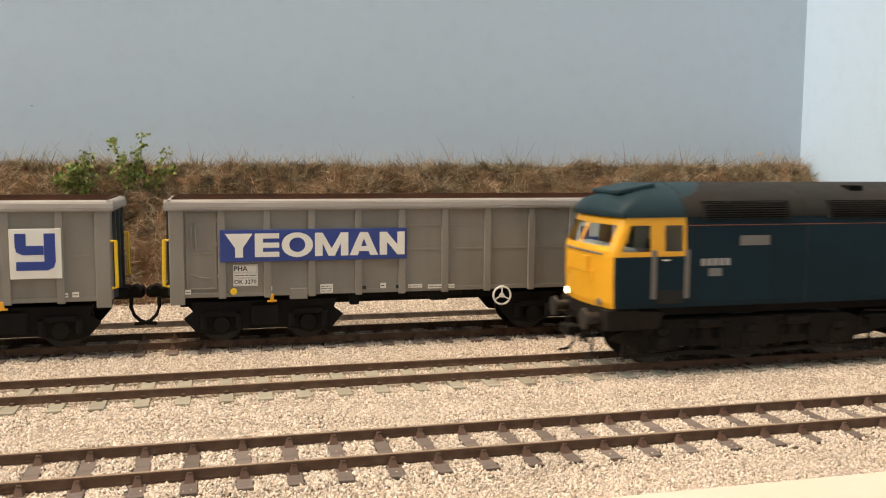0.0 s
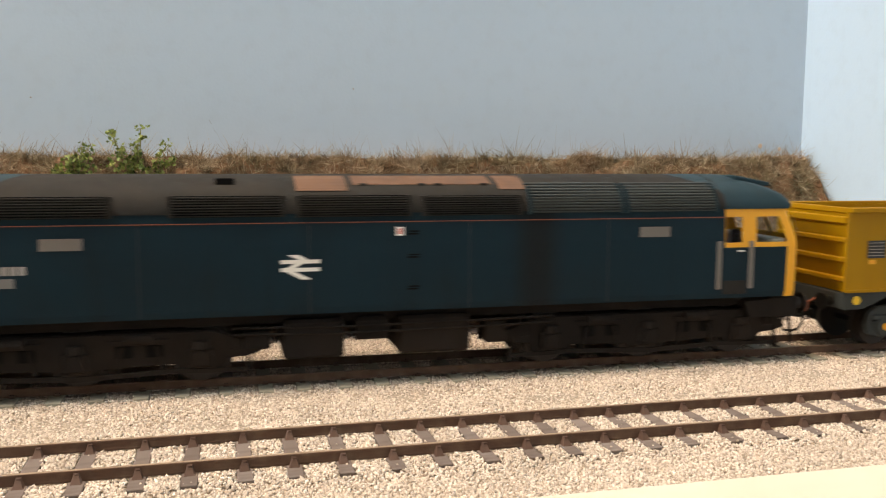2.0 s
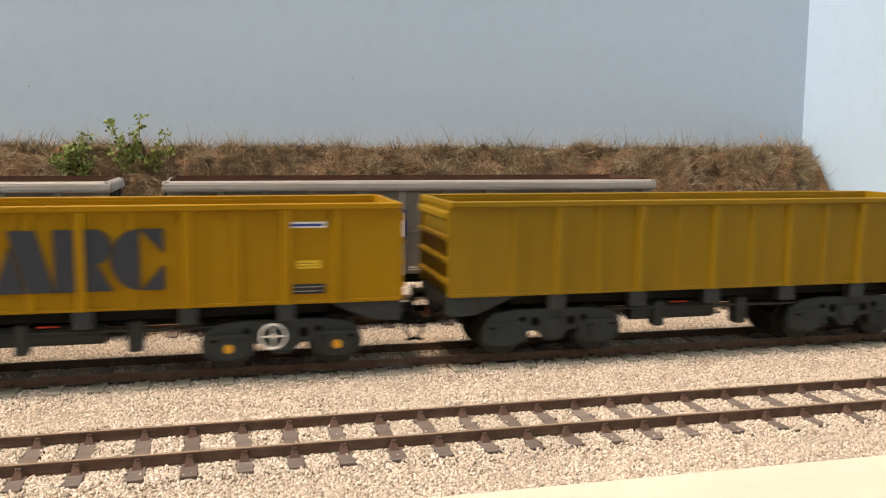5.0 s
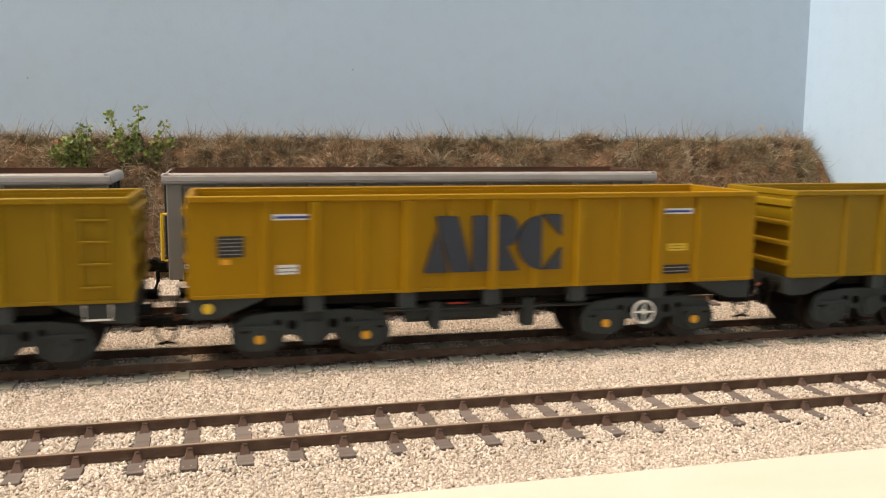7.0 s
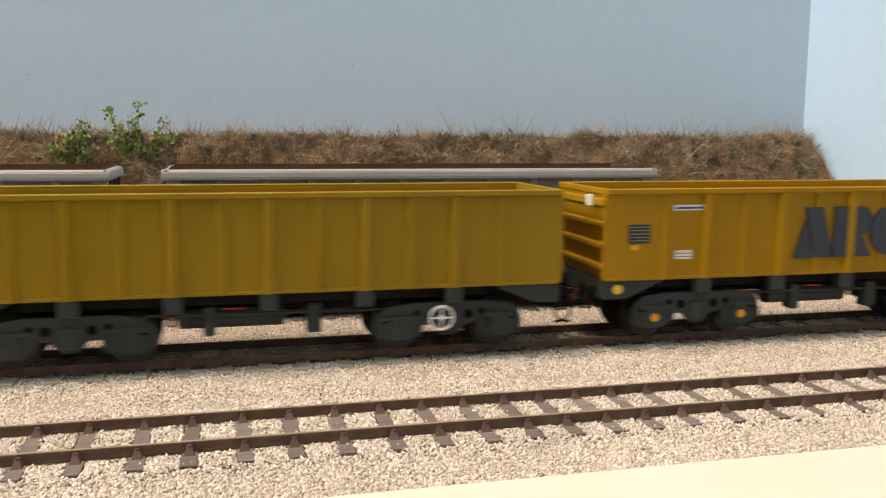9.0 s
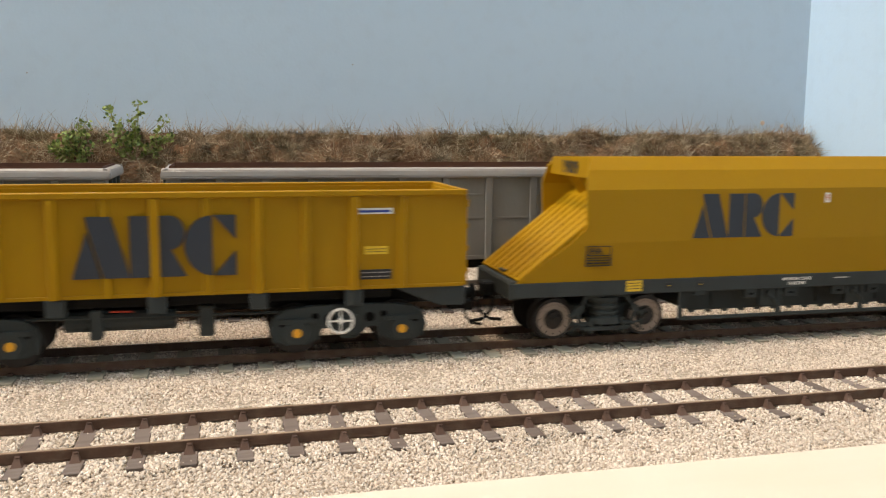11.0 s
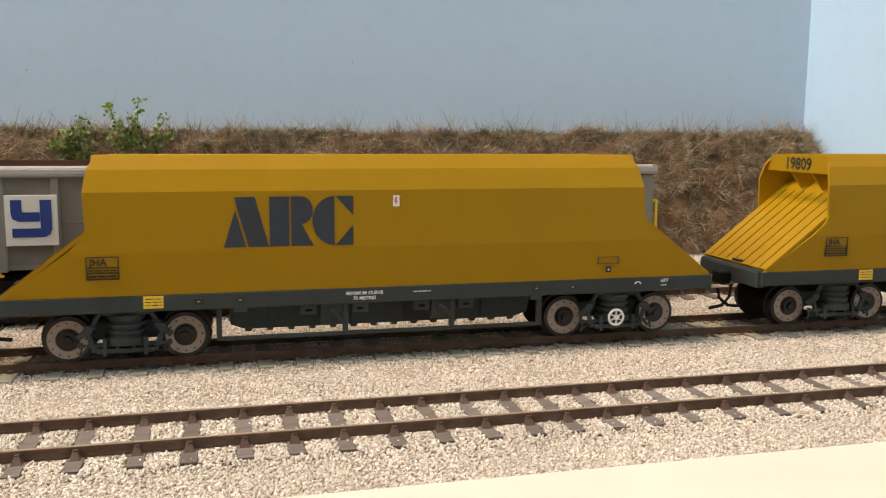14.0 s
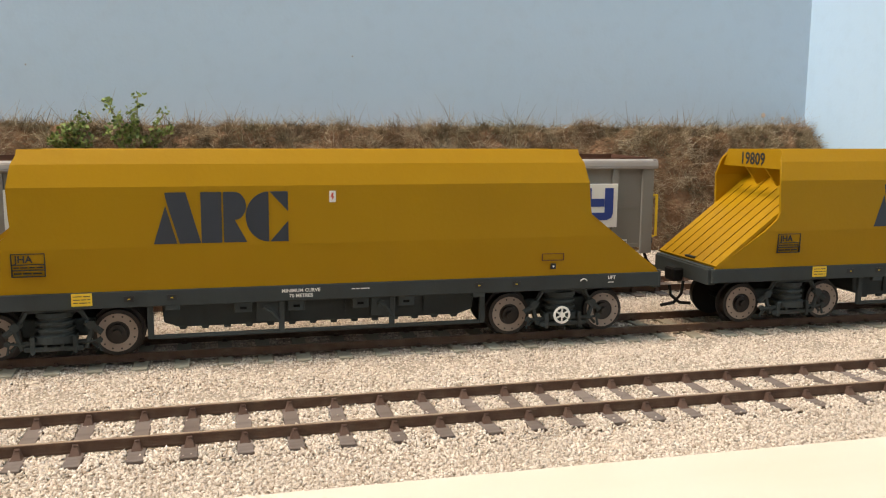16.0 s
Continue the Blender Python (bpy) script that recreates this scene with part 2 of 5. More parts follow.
def add_prism(bm, pts, y0, y1, axis="y", mi=0):
    """A closed outline in x-z (axis y), y-z (axis x) or x-y (axis z), drawn out from y0 to y1."""
    def put(a, b, d):
        return {"y": (a, d, b), "x": (d, a, b), "z": (a, b, d)}[axis]
    lo = [bm.verts.new(put(a, b, y0)) for a, b in pts]
    hi = [bm.verts.new(put(a, b, y1)) for a, b in pts]
    n = len(pts)
    fs = [bm.faces.new(lo), bm.faces.new(hi[::-1])]
    for i in range(n):
        fs.append(bm.faces.new((lo[i], hi[i], hi[(i + 1) % n], lo[(i + 1) % n])))
    for f in fs:
        f.material_index = mi
    bmesh.ops.recalc_face_normals(bm, faces=fs)
    return bm


def prism(pts, y0, y1, axis="y", bevel=0.0):
    bm = add_prism(bmesh.new(), pts, y0, y1, axis)
    if bevel:
        bmesh.ops.bevel(bm, geom=list(bm.edges), offset=bevel, segments=1, affect="EDGES")
    return bm


def add_cyl(bm, c, r, h, axis="y", seg=20, r2=None, mi=0):
    """A cylinder from c, h long along its axis."""
    r2 = r if r2 is None else r2
    ends = []
    for d, rr in ((0, r), (h, r2)):
        ring = []
        for i in range(seg):
            a = 2 * math.pi * i / seg
            u, v = rr * math.cos(a), rr * math.sin(a)
            o = {"y": (u, d, v), "x": (d, u, v), "z": (u, v, d)}[axis]
            ring.append(bm.verts.new((c[0] + o[0], c[1] + o[1], c[2] + o[2])))
        ends.append(ring)
    fs = [bm.faces.new(ends[0]), bm.faces.new(ends[1][::-1])]
    for i in range(seg):
        j = (i + 1) % seg
        fs.append(bm.faces.new((ends[0][i], ends[1][i], ends[1][j], ends[0][j])))
    for f in fs:
        f.material_index = mi
    bmesh.ops.recalc_face_normals(bm, faces=fs)
    return bm


def cyl(c, r, h, axis="y", seg=20, r2=None):
    return add_cyl(bmesh.new(), c, r, h, axis, seg, r2)


def add_tube(bm, pts, r, seg=6, closed=False):
    """A round bar along a line of points."""
    pts = [Vector(p) for p in pts]
    rings, n = [], len(pts)
    for i, p in enumerate(pts):
        a = pts[(i - 1) % n] if closed or i else p
        b = pts[(i + 1) % n] if closed or i < n - 1 else p
        d = (b - a).normalized()
        u = d.cross(Vector((0, 0, 1)) if abs(d.z) < 0.9 else Vector((0, 1, 0))).normalized()
        w = d.cross(u)
        rings.append([bm.verts.new(p + r * (math.cos(2 * math.pi * k / seg) * u + math.sin(2 * math.pi * k / seg) * w)) for k in range(seg)])
    for i in range(n if closed else n - 1):
        a, b = rings[i], rings[(i + 1) % n]
        for k in range(seg):
            bm.faces.new((a[k], b[k], b[(k + 1) % seg], a[(k + 1) % seg]))
    if not closed:
        bm.faces.new(rings[0][::-1])
        bm.faces.new(rings[-1])
    return bm


def tube(pts, r, seg=6, closed=False):
    return add_tube(bmesh.new(), pts, r, seg, closed)


def circle_pts(c, r, n=24, axis="y"):
    out = []
    for i in range(n):
        a = 2 * math.pi * i / n
        u, v = r * math.cos(a), r * math.sin(a)
        out.append((c[0] + u, c[1], c[2] + v) if axis == "y" else (c[0], c[1] + u, c[2] + v))
    return out


def raw_mesh(name, verts, faces, material):
    """verts (n, 3) in millimetres and faces (m, k) as arrays, straight into a mesh."""
    me = bpy.data.meshes.new(name)
    k = faces.shape[1]
    me.vertices.add(len(verts))
    me.vertices.foreach_set("co", (verts * MM).astype(np.float32).ravel())
    me.loops.add(faces.size)
    me.loops.foreach_set("vertex_index", faces.astype(np.int32).ravel())
    me.polygons.add(len(faces))
    me.polygons.foreach_set("loop_start", np.arange(0, faces.size, k, dtype=np.int32))
    me.update(calc_edges=True)
    me.validate()
    me.materials.append(material)
    return me


# ---------------------------------------------------------------- the room
WALL_Y, WALL_X = 258.0, 308.6   # back wall and side wall meet behind the end of the embankment
CEIL, FLOOR = 1950.0, -950.0
LEFT, FRONT = -2500.0, -2000.0


def setting(name, bm, mat, label, category):
    return tagged(part(name, bm, mat), label, category, kind="structure")


def wall_with_opening(axis, at, thick, a0, a1, o0, o1, oz0, oz1):
    """A wall with one window opening; axis is the one it faces."""
    bm = bmesh.new()
    for p0, p1, z0, z1 in ((a0, o0, FLOOR, CEIL), (o1, a1, FLOOR, CEIL), (o0, o1, FLOOR, oz0), (o0, o1, oz1, CEIL)):
        if axis == "x":
            add_box(bm, at - thick, at, p0, p1, z0, z1)
        else:
            add_box(bm, p0, p1, at - thick, at, z0, z1)
    return bm


setting("wall_north", box(LEFT, WALL_X, WALL_Y, WALL_Y + 100, FLOOR, CEIL), M["wall_blue"], "pale blue painted plaster wall behind the layout", "wall")
setting("wall_east", wall_with_opening("x", WALL_X + 100, 100, FRONT, WALL_Y + 100, 46, 93, -14, 58), M["wall_blue_lit"], "pale blue painted side wall with cool light in its colour, pierced for the track", "wall")
# Plain walls, ceiling and floor are unseen, added to enclose the room.
setting("wall_west", wall_with_opening("x", LEFT, 100, FRONT, WALL_Y, -720, 235, 1180, 1940), M["wall_plain"], "plain off-white unseen wall with an assumed window opening", "wall")
setting("wall_south", box(LEFT, WALL_X, FRONT - 100, FRONT, FLOOR, CEIL), M["wall_plain"], "plain buff painted wall", "wall")
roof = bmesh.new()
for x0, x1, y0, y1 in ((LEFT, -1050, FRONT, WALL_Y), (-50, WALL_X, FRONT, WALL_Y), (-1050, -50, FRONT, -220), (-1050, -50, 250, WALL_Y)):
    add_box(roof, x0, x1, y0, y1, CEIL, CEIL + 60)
setting("ceiling", roof, M["wall_plain"], "plain unseen ceiling with an opening added for the overhead lamp", "ceiling")
setting("floor", box(LEFT, WALL_X, FRONT, WALL_Y, FLOOR - 60, FLOOR), M["carpet"], "plain brown carpet floor", "floor")

north = bpy.data.objects["wall_north"]
for x, z, r, mat in ((61, 88, .35, "wall_plain"), (283, 62.5, 1.3, "board"), (295, 61, 1.0, "board"), (-82, 81, .35, "wall_plain")):
    part("paint_chip", cyl((x, WALL_Y - .15, z), r, .2, "y", 9), M[mat], north)

# ---------------------------------------------------------------- baseboard, ballast and tracks
BED = -2.95          # top of the ballast bed
A, B, C = 7.75, 69.6, 128.4   # track centre lines
setting("ground", box(-1250, WALL_X - .2, -27, WALL_Y - .2, -14, BED + .02), M["bed"], "flat ballasted baseboard of pale stone chippings", "ground")
setting("track_shelf", box(WALL_X - .1, 1600, 46.2, 92.8, -13.9, BED), M["bed"], "narrow ballasted shelf carrying the track through the wall", "shelf")
setting("baseboard_edge", box(-1250, WALL_X - .2, -56, -27.2, -20, -1.7, 0.5), M["board"], "pale cream wooden edging strip along the layout", "trim")
setting("baseboard_fascia", box(-1250, WALL_X - .2, -62, -56.2, -120, -6, 0.6), M["fascia"], "dark grey fascia below the wooden edging", "trim")

RAIL = [(-.52, -2.1), (.52, -2.1), (.52, -1.75), (.47, -1.6), (.46, -.75), (.5, -.6), (.5, -.1), (.4, 0), (-.4, 0), (-.5, -.1), (-.5, -.6), (-.46, -.75), (-.47, -1.6), (-.52, -1.75)]


def rail_mesh(x0, x1, side):
    bm = prism(RAIL, x0, x1, "x")
    for f in bm.faces:
        if f.calc_center_median().z > -0.05:
            f.material_index = 1
    return finish("rail", bm, [side, M["rail_top"]])


def chair_mesh(size):
    """A cast chair: base plate and a tapered, rounded jaw on each side of the rail."""
    bm = box(-1.0 * size, 1.0 * size, -2.25, 2.25, -2.25, -1.95, .1)
    for s in (-1, 1):
        low = [(x * size, s * y, -1.96) for x, y in ((-.95, .45), (.95, .45), (.85, 2.15), (-.85, 2.15))]
        mid = [(x * size, s * y, -1.25) for x, y in ((-.72, .45), (.72, .45), (.6, 1.55), (-.6, 1.55))]
        top = [(x * size, s * y, -.45) for x, y in ((-.5, .45), (.5, .45), (.38, 1.0), (-.38, 1.0))]
        rings = [[bm.verts.new(p) for p in ring] for ring in (low, mid, top)]
        faces = [bm.faces.new(rings[-1])]
        for a, b in zip(rings, rings[1:]):
            faces += [bm.faces.new((a[k], a[(k + 1) % 4], b[(k + 1) % 4], b[k])) for k in range(4)]
        bmesh.ops.recalc_face_normals(bm, faces=faces)
        add_box(bm, -.22 * size, .5 * size, s * .95 - .3, s * .95 + .3, -.95, -.5)
    return finish("chair", bm, M["chair"])


def clip_mesh():
    """A pandrol-like clip pad on a concrete sleeper."""
    bm = box(-.75, .75, -1.5, 1.5, -2.2, -2.0, .06)
    for s in (-1, 1):
        add_box(bm, -.6, .6, s * 1.0 - .45, s * 1.0 + .45, -2.0, -1.35, .15)
    return finish("clip", bm, M["chair"])


def track(y, xs, width, length, sleeper_mat, fixing, side, label, turn=0.0):
    t = thing("track", 0, y, 0, label, "railway track", "model railway tracks", "structure")
    for s in (-1, 1):
        r = new("rail", rail_mesh(-1245, 1598 if y == B else WALL_X - 1, side))
        r.parent, r.location = t, (0, s * 8.25 * MM, 0)
        r["label"] = "rusty brown steel rail with a worn top"
    sm = finish("sleeper", box(-width / 2, width / 2, -length / 2, length / 2, -3.4, -2.1, .15), sleeper_mat)
    for i, x in enumerate(xs):
        o = new("sleeper", sm)
        o.parent, o.location = t, (x * MM, random.uniform(-.25, .25) * MM, 0)
        o.rotation_euler = (0, 0, radians(random.uniform(-.8, .8)))
        for s in (-1, 1):
            c = new("chair", fixing)
            c.parent, c.location = o, (0, s * 8.25 * MM, 0)
    return t


A_X = [-36.7, -27.1, -16.6, -7.3, 2.7, 12.1, 21.5, 31.3, 40.5, 50, 59.2, 67.5, 76.3, 85, 93.8, 103.9, 114.5, 124.1, 135.2, 145.3, 154.7]
A_ALL = [-36.7 - 9.7 * k for k in range(30, 0, -1)] + A_X + [154.7 + 9.7 * k for k in range(1, 16)]
B_ALL = [-51.4 + 10.1 * k + random.uniform(-.4, .4) for k in range(-28, 36)]
C_ALL = [-47 + 9.9 * k + random.uniform(-.4, .4) for k in range(-28, 36)]
track(A, A_ALL, 3.05, 30.4, M["sleeper_dark"], chair_mesh(1.0), M["rail_side"], "empty track with rusty rails in chairs on dark grey-brown sleepers")
track(B, B_ALL, 3.6, 32, M["sleeper_pale"], clip_mesh(), M["rail_side"], "track with rusty rails on pale concrete sleepers, carrying the moving train")
track(C, C_ALL, 3.5, 32, M["sleeper_dark"], chair_mesh(1.0), M["rail_side"], "siding with rusty rails on dark sleepers under the grey wagons")
far = new("far_rail", rail_mesh(-330, WALL_X - 1, M["rail_dull"]))
far.location = (0, 158.5 * MM, 0)
tagged(far, "single dull grey rail half buried in pale ballast", "rail", kind="structure")


def ballast():
    """Loose angular chippings laid between sleepers and rails, thickest where the view passes near."""
    rng = np.random.default_rng(5)
    y = np.concatenate([a + (b - a) * rng.random(k) for a, b, k in ((-27, 58, 150000), (58, 118, 80000), (118, 226, 56000))])
    n = len(y)
    x0, x1 = -62 - 0.36 * (y + 27), 150 + 0.72 * (y + 27)
    x = x0 + (x1 - x0) * rng.random(n)
    keep = x < WALL_X - 3
    depth = np.full(n, BED)
    rim = np.minimum(1.0, (y + 27) / 6)
    for cy, xs, half_len in ((A, A_ALL, 16), (B, B_ALL, 16), (C, C_ALL, 16)):
        inside = np.abs(y - cy) < half_len + .3
        xs = np.array(xs)
        right = np.searchsorted(xs, x).clip(1, len(xs) - 1)
        gap = np.minimum(np.abs(x - xs[right]), np.abs(x - xs[right - 1]))
        buried = (rng.random(n) < (0.3 if cy == B else 0.014))
        keep &= ~(inside & (gap < (1.72 if cy == A else 1.95)) & ~buried)
        heap = np.clip((half_len + 3.5 - np.abs(y - cy)) / 4, 0, 1)
        depth = np.maximum(depth, BED + (.62 if cy == A else .05) * heap)
        for s in (-1, 1):
            keep &= np.abs(y - cy - s * 8.25) > 1.25
    keep &= np.abs(y - 158.5) > .9
    x, y, depth, rim = x[keep], y[keep], depth[keep], rim[keep]
    n = len(x)
    size = (0.285 + 0.22 * rng.random(n) ** 1.6) * np.where(y > 118, 1.35, 1.0)
    swell = 0.35 * np.sin(x * .11 + y * .07) * np.sin(y * .16 - x * .05) * (np.abs(y - 38) < 13)
    base = np.array([[1, 0, 0], [-1, 0, 0], [0, 1, 0], [0, -1, 0], [0, 0, 1], [0, 0, -1]], float)
    v = base[None] * (0.75 + 0.5 * rng.random((n, 6, 1))) + rng.normal(scale=.22, size=(n, 6, 3))
    axis = rng.normal(size=(n, 4))
    axis /= np.linalg.norm(axis, axis=1, keepdims=True)
    w, i, j, k = axis.T
    rot = np.stack([1 - 2 * (j * j + k * k), 2 * (i * j - k * w), 2 * (i * k + j * w), 2 * (i * j + k * w), 1 - 2 * (i * i + k * k), 2 * (j * k - i * w),
                    2 * (i * k - j * w), 2 * (j * k + i * w), 1 - 2 * (i * i + j * j)], 1).reshape(n, 3, 3)
    v = np.einsum("nab,nvb->nva", rot, v) * size[:, None, None]
    z = depth + swell + rng.random(n) * .5 - .25
    v += np.stack([x, y, z], 1)[:, None, :]
    f = np.array([(0, 2, 4), (2, 1, 4), (1, 3, 4), (3, 0, 4), (2, 0, 5), (1, 2, 5), (3, 1, 5), (0, 3, 5)])
    faces = (f[None] + 6 * np.arange(n)[:, None, None]).reshape(-1, 3)
    ob = new("ballast", raw_mesh("ballast", v.reshape(-1, 3), faces, M["stone"]))
    tagged(ob, "pale cream and white loose stone ballast chippings", "ballast", kind="stuff")


ballast()

# ---------------------------------------------------------------- embankment
E_BASE, E_END = 216.0, 307.4


def bank_height(x, f):
    """Profile of the bank: f runs from 0 at its foot to 1 at its crest."""
    h = 57.6 + 1.6 * noise.noise((x * .016, 3, 0)) + 1.2 * noise.noise((x * .06, 9, 0))
    return h * min(1.0, (1 - (1 - f) ** 1.7))


def bank_lump(x, f):
    """How far the rough ground swells out of the slope."""
    return 4.6 * noise.noise((x * .085, f * 4.5, 4)) + 2.2 * noise.noise((x * .2, f * 9, 8))


def bank_y(x, f):
    """The bank falls back as it runs into the side wall."""
    end = np.clip((x - 262) / 44, 0, 1)
    return E_BASE + (27 + 12 * end) * f ** (1.2 - .15 * end)


def embankment():
    bm = bmesh.new()
    nx, nf = 260, 22
    grid = []
    for i in range(nx + 1):
        x = -230 + (E_END + 230) * i / nx
        row = []
        for k in range(nf + 1):
            f = k / nf
            n = -bank_lump(x, f)
            row.append(bm.verts.new((x, min(WALL_Y - 1, float(bank_y(x, f)) + n), bank_height(x, f) - 3 - n * .4)))
        row.append(bm.verts.new((x, WALL_Y - .3, bank_height(x, 1) - 3)))
        grid.append(row)
    for i in range(nx):
        for k in range(nf + 1):
            bm.faces.new((grid[i][k], grid[i + 1][k], grid[i + 1][k + 1], grid[i][k + 1]))
    end = grid[-1]
    foot = bm.verts.new((E_END, WALL_Y - .3, -3))
    bm.faces.new(end + [foot])
    bmesh.ops.recalc_face_normals(bm, faces=bm.faces)
    ob = part("embankment", bm, M["earth"], None, smooth=True)
    tagged(ob, "steep brown earth embankment against the blue wall", "embankment", kind="structure")


def blades(rng, n, place, length, width, lean, curl):
    """n ribbon blades of three segments that curl over; place gives roots and outward directions."""
    root, out = place(rng, n)
    d = out + rng.normal(scale=lean, size=(n, 3))
    d /= np.linalg.norm(d, axis=1, keepdims=True)
    ln = length[0] + (length[1] - length[0]) * rng.random((n, 1)) ** 1.6
    side = np.cross(d, rng.normal(size=(n, 3)))
    side /= np.linalg.norm(side, axis=1, keepdims=True)
    side *= (width * (0.7 + 0.6 * rng.random((n, 1))))
    bend = rng.normal(scale=curl, size=(n, 3)) + np.array([0, -.05, -.3 * curl])
    rings = []
    for q, w in ((0, 1), (.36, .9), (.7, .65), (1, .2)):
        c = root + d * ln * q + bend * ln * q * q
        rings += [c - side * w, c + side * w]
    v = np.stack(rings, 1)
    f = np.array([(0, 1, 3, 2), (2, 3, 5, 4), (4, 5, 7, 6)])
    faces = (f[None] + 8 * np.arange(n)[:, None, None]).reshape(-1, 4)
    return v.reshape(-1, 3), faces


def dry_grass():
    rng = np.random.default_rng(11)

    def tufts(rng, n, count, spread):
        """n roots gathered into tufts that share a lean."""
        k = rng.integers(0, count, n)
        cx, cf = -150 + (E_END + 150) * rng.random(count), rng.random(count)
        x = np.minimum(cx[k] + rng.normal(scale=spread, size=n), E_END - .5)
        f = np.clip(cf[k] + rng.normal(scale=.035, size=n), 0.01, 1)
        tilt = rng.normal(scale=(.95, .3, .6), size=(count, 3))
        return x, f, tilt[k] + rng.normal(scale=.12, size=(n, 3))

    def on_slope(rng, n):
        x, f, tilt = tufts(rng, n, 1500, 1.7)
        h = np.array([bank_height(a, b) for a, b in zip(x, f)])
        lump = np.array([bank_lump(a, b) for a, b in zip(x, f)])
        root = np.stack([x, bank_y(x, f) - lump + .3, h - 3.2 + lump * .4], 1)
        return root, tilt + np.stack([np.zeros(n), -.75 + .35 * f, .1 + .5 * f], 1)

    def on_crest(rng, n):
        x, f, tilt = tufts(rng, n, 300, 2.2)
        y = bank_y(x, 1.0) - 4 + (WALL_Y - bank_y(x, 1.0)) * f * .8
        h = np.array([bank_height(a, 1) for a in x])
        return np.stack([x, y, h - 3.6], 1), tilt * np.array([1, .6, .5]) + np.stack([np.zeros(n), np.full(n, -.2), np.full(n, .6)], 1)

    v, f, o = [], [], 0
    for n, place, length, width, lean, curl in ((48000, on_slope, (2.5, 6.5), .13, .3, .5), (26000, on_slope, (3.5, 7), .10, .4, .85), (18000, on_crest, (1.2, 3.8), .13, .55, .6), (700, on_crest, (2.5, 5.5), .09, .6, .8)):
        a, b = blades(rng, n, place, length, width, lean, curl)
        v.append(a)
        f.append(b + o)
        o += len(a)
    v = np.concatenate(v)
    v[:, 1] = np.minimum(v[:, 1], WALL_Y - .5)
    v[:, 0] = np.minimum(v[:, 0], WALL_X - .3)
    ob = new("dry_grass", raw_mesh("dry_grass", v, np.concatenate(f), M["grass"]))
    tagged(ob, "tangled tan and brown dry grass covering the embankment", "grass", kind="stuff")


def shrub(x, y, z, height, stems, seed, label):
    rng = random.Random(seed)
    t = thing("shrub", x, y, z, label, "shrub", "shrubs on the embankment")
    leaves = bmesh.new()

    def leaf(p, s):
        a, b = rng.uniform(0, 6.28), rng.uniform(-.9, .9)
        d = Vector((math.cos(a) * math.cos(b), math.sin(a) * math.cos(b), math.sin(b)))
        u = d.cross(Vector((rng.uniform(-1, 1), rng.uniform(-1, 1), rng.uniform(-1, 1)))).normalized() * s * .42
        n = d.cross(u).normalized() * s * .1
        vs = [leaves.verts.new(q) for q in (p, p + d * s * .5 + u + n, p + d * s, p + d * s * .5 - u + n)]
        leaves.faces.new((vs[0], vs[1], vs[2]))
        leaves.faces.new((vs[0], vs[2], vs[3]))

    for lean, share in stems:
        top = height * share
        pts = [Vector((0, 0, -3))]
        for k in range(1, 6):
            q = k / 5
            pts.append(Vector((lean * q ** .8 + rng.uniform(-.8, .8), -2.5 * q + rng.uniform(-1.5, 1.5), -3 + (top + 3) * q)))
        twigs = tube(pts, .26, 5)
        for p in pts[2:]:
            for j in range(2):
                side = p + Vector((rng.uniform(-1.9, 1.9), rng.uniform(-1.6, 1), rng.uniform(-.6, 1.4)))
                add_tube(twigs, [p, side], .13, 4)
                for k in range(rng.randint(7, 12)):
                    leaf(side + Vector((rng.gauss(0, .75), rng.gauss(0, .75), rng.gauss(0, .75))), rng.uniform(1.0, 2.3))
        part("stem", twigs, M["twig"], t)
    part("foliage", leaves, M["leaf"], t)
    return t


embankment()
dry_grass()
shrub(-36.4, 231, 46, 20.8, ((-8.5, .95), (-5, .55), (3, 1.02), (2, .7), (12, .66), (9, .3), (14, .36), (-9, .28), (-2, .4)), 3, "leafy bright green shrub on the embankment crest")
shrub(-61, 229, 44, 16, ((3.5, .95), (6, .85), (1, .7), (-3, .55), (-7, .4), (-5, .3), (7, .3), (-1, .4)), 8, "small leafy green bush in the dry grass")

# ---------------------------------------------------------------- shared vehicle parts
SIDE = -1  # the camera's side of a vehicle is towards negative y


def text_mesh(body, size, depth=0.06):
    """Lettering as a bmesh in x-z, centred on the origin, facing negative y; size is the letter height in millimetres."""
    cu = bpy.data.curves.new("lettering", "FONT")
    cu.body, cu.size, cu.extrude, cu.resolution_u = body, size / 0.69, depth / 2, 2
    cu.offset = 0.03 * size
    cu.align_x, cu.align_y = "CENTER", "CENTER"
    ob = bpy.data.objects.new("lettering", cu)
    scene.collection.objects.link(ob)
    me = bpy.data.meshes.new_from_object(ob.evaluated_get(bpy.context.evaluated_depsgraph_get()))
    bm = bmesh.new()
    bm.from_mesh(me)
    bpy.data.objects.remove(ob)
    bpy.data.curves.remove(cu)
    bpy.data.meshes.remove(me)
    bmesh.ops.rotate(bm, verts=bm.verts, matrix=Matrix.Rotation(radians(90), 3, "X"))
    return bm


def lettering(body, size, x, y, z, mat, parent, turn=0.0, stretch=1.0):
    bm = text_mesh(body, size)
    bmesh.ops.scale(bm, vec=(stretch, 1, 1), verts=bm.verts)
    if turn:
        bmesh.ops.rotate(bm, verts=bm.verts, matrix=Matrix.Rotation(radians(turn), 3, "Z"))
    bmesh.ops.translate(bm, vec=(x, y, z), verts=bm.verts)
    return part("lettering", bm, mat, parent)


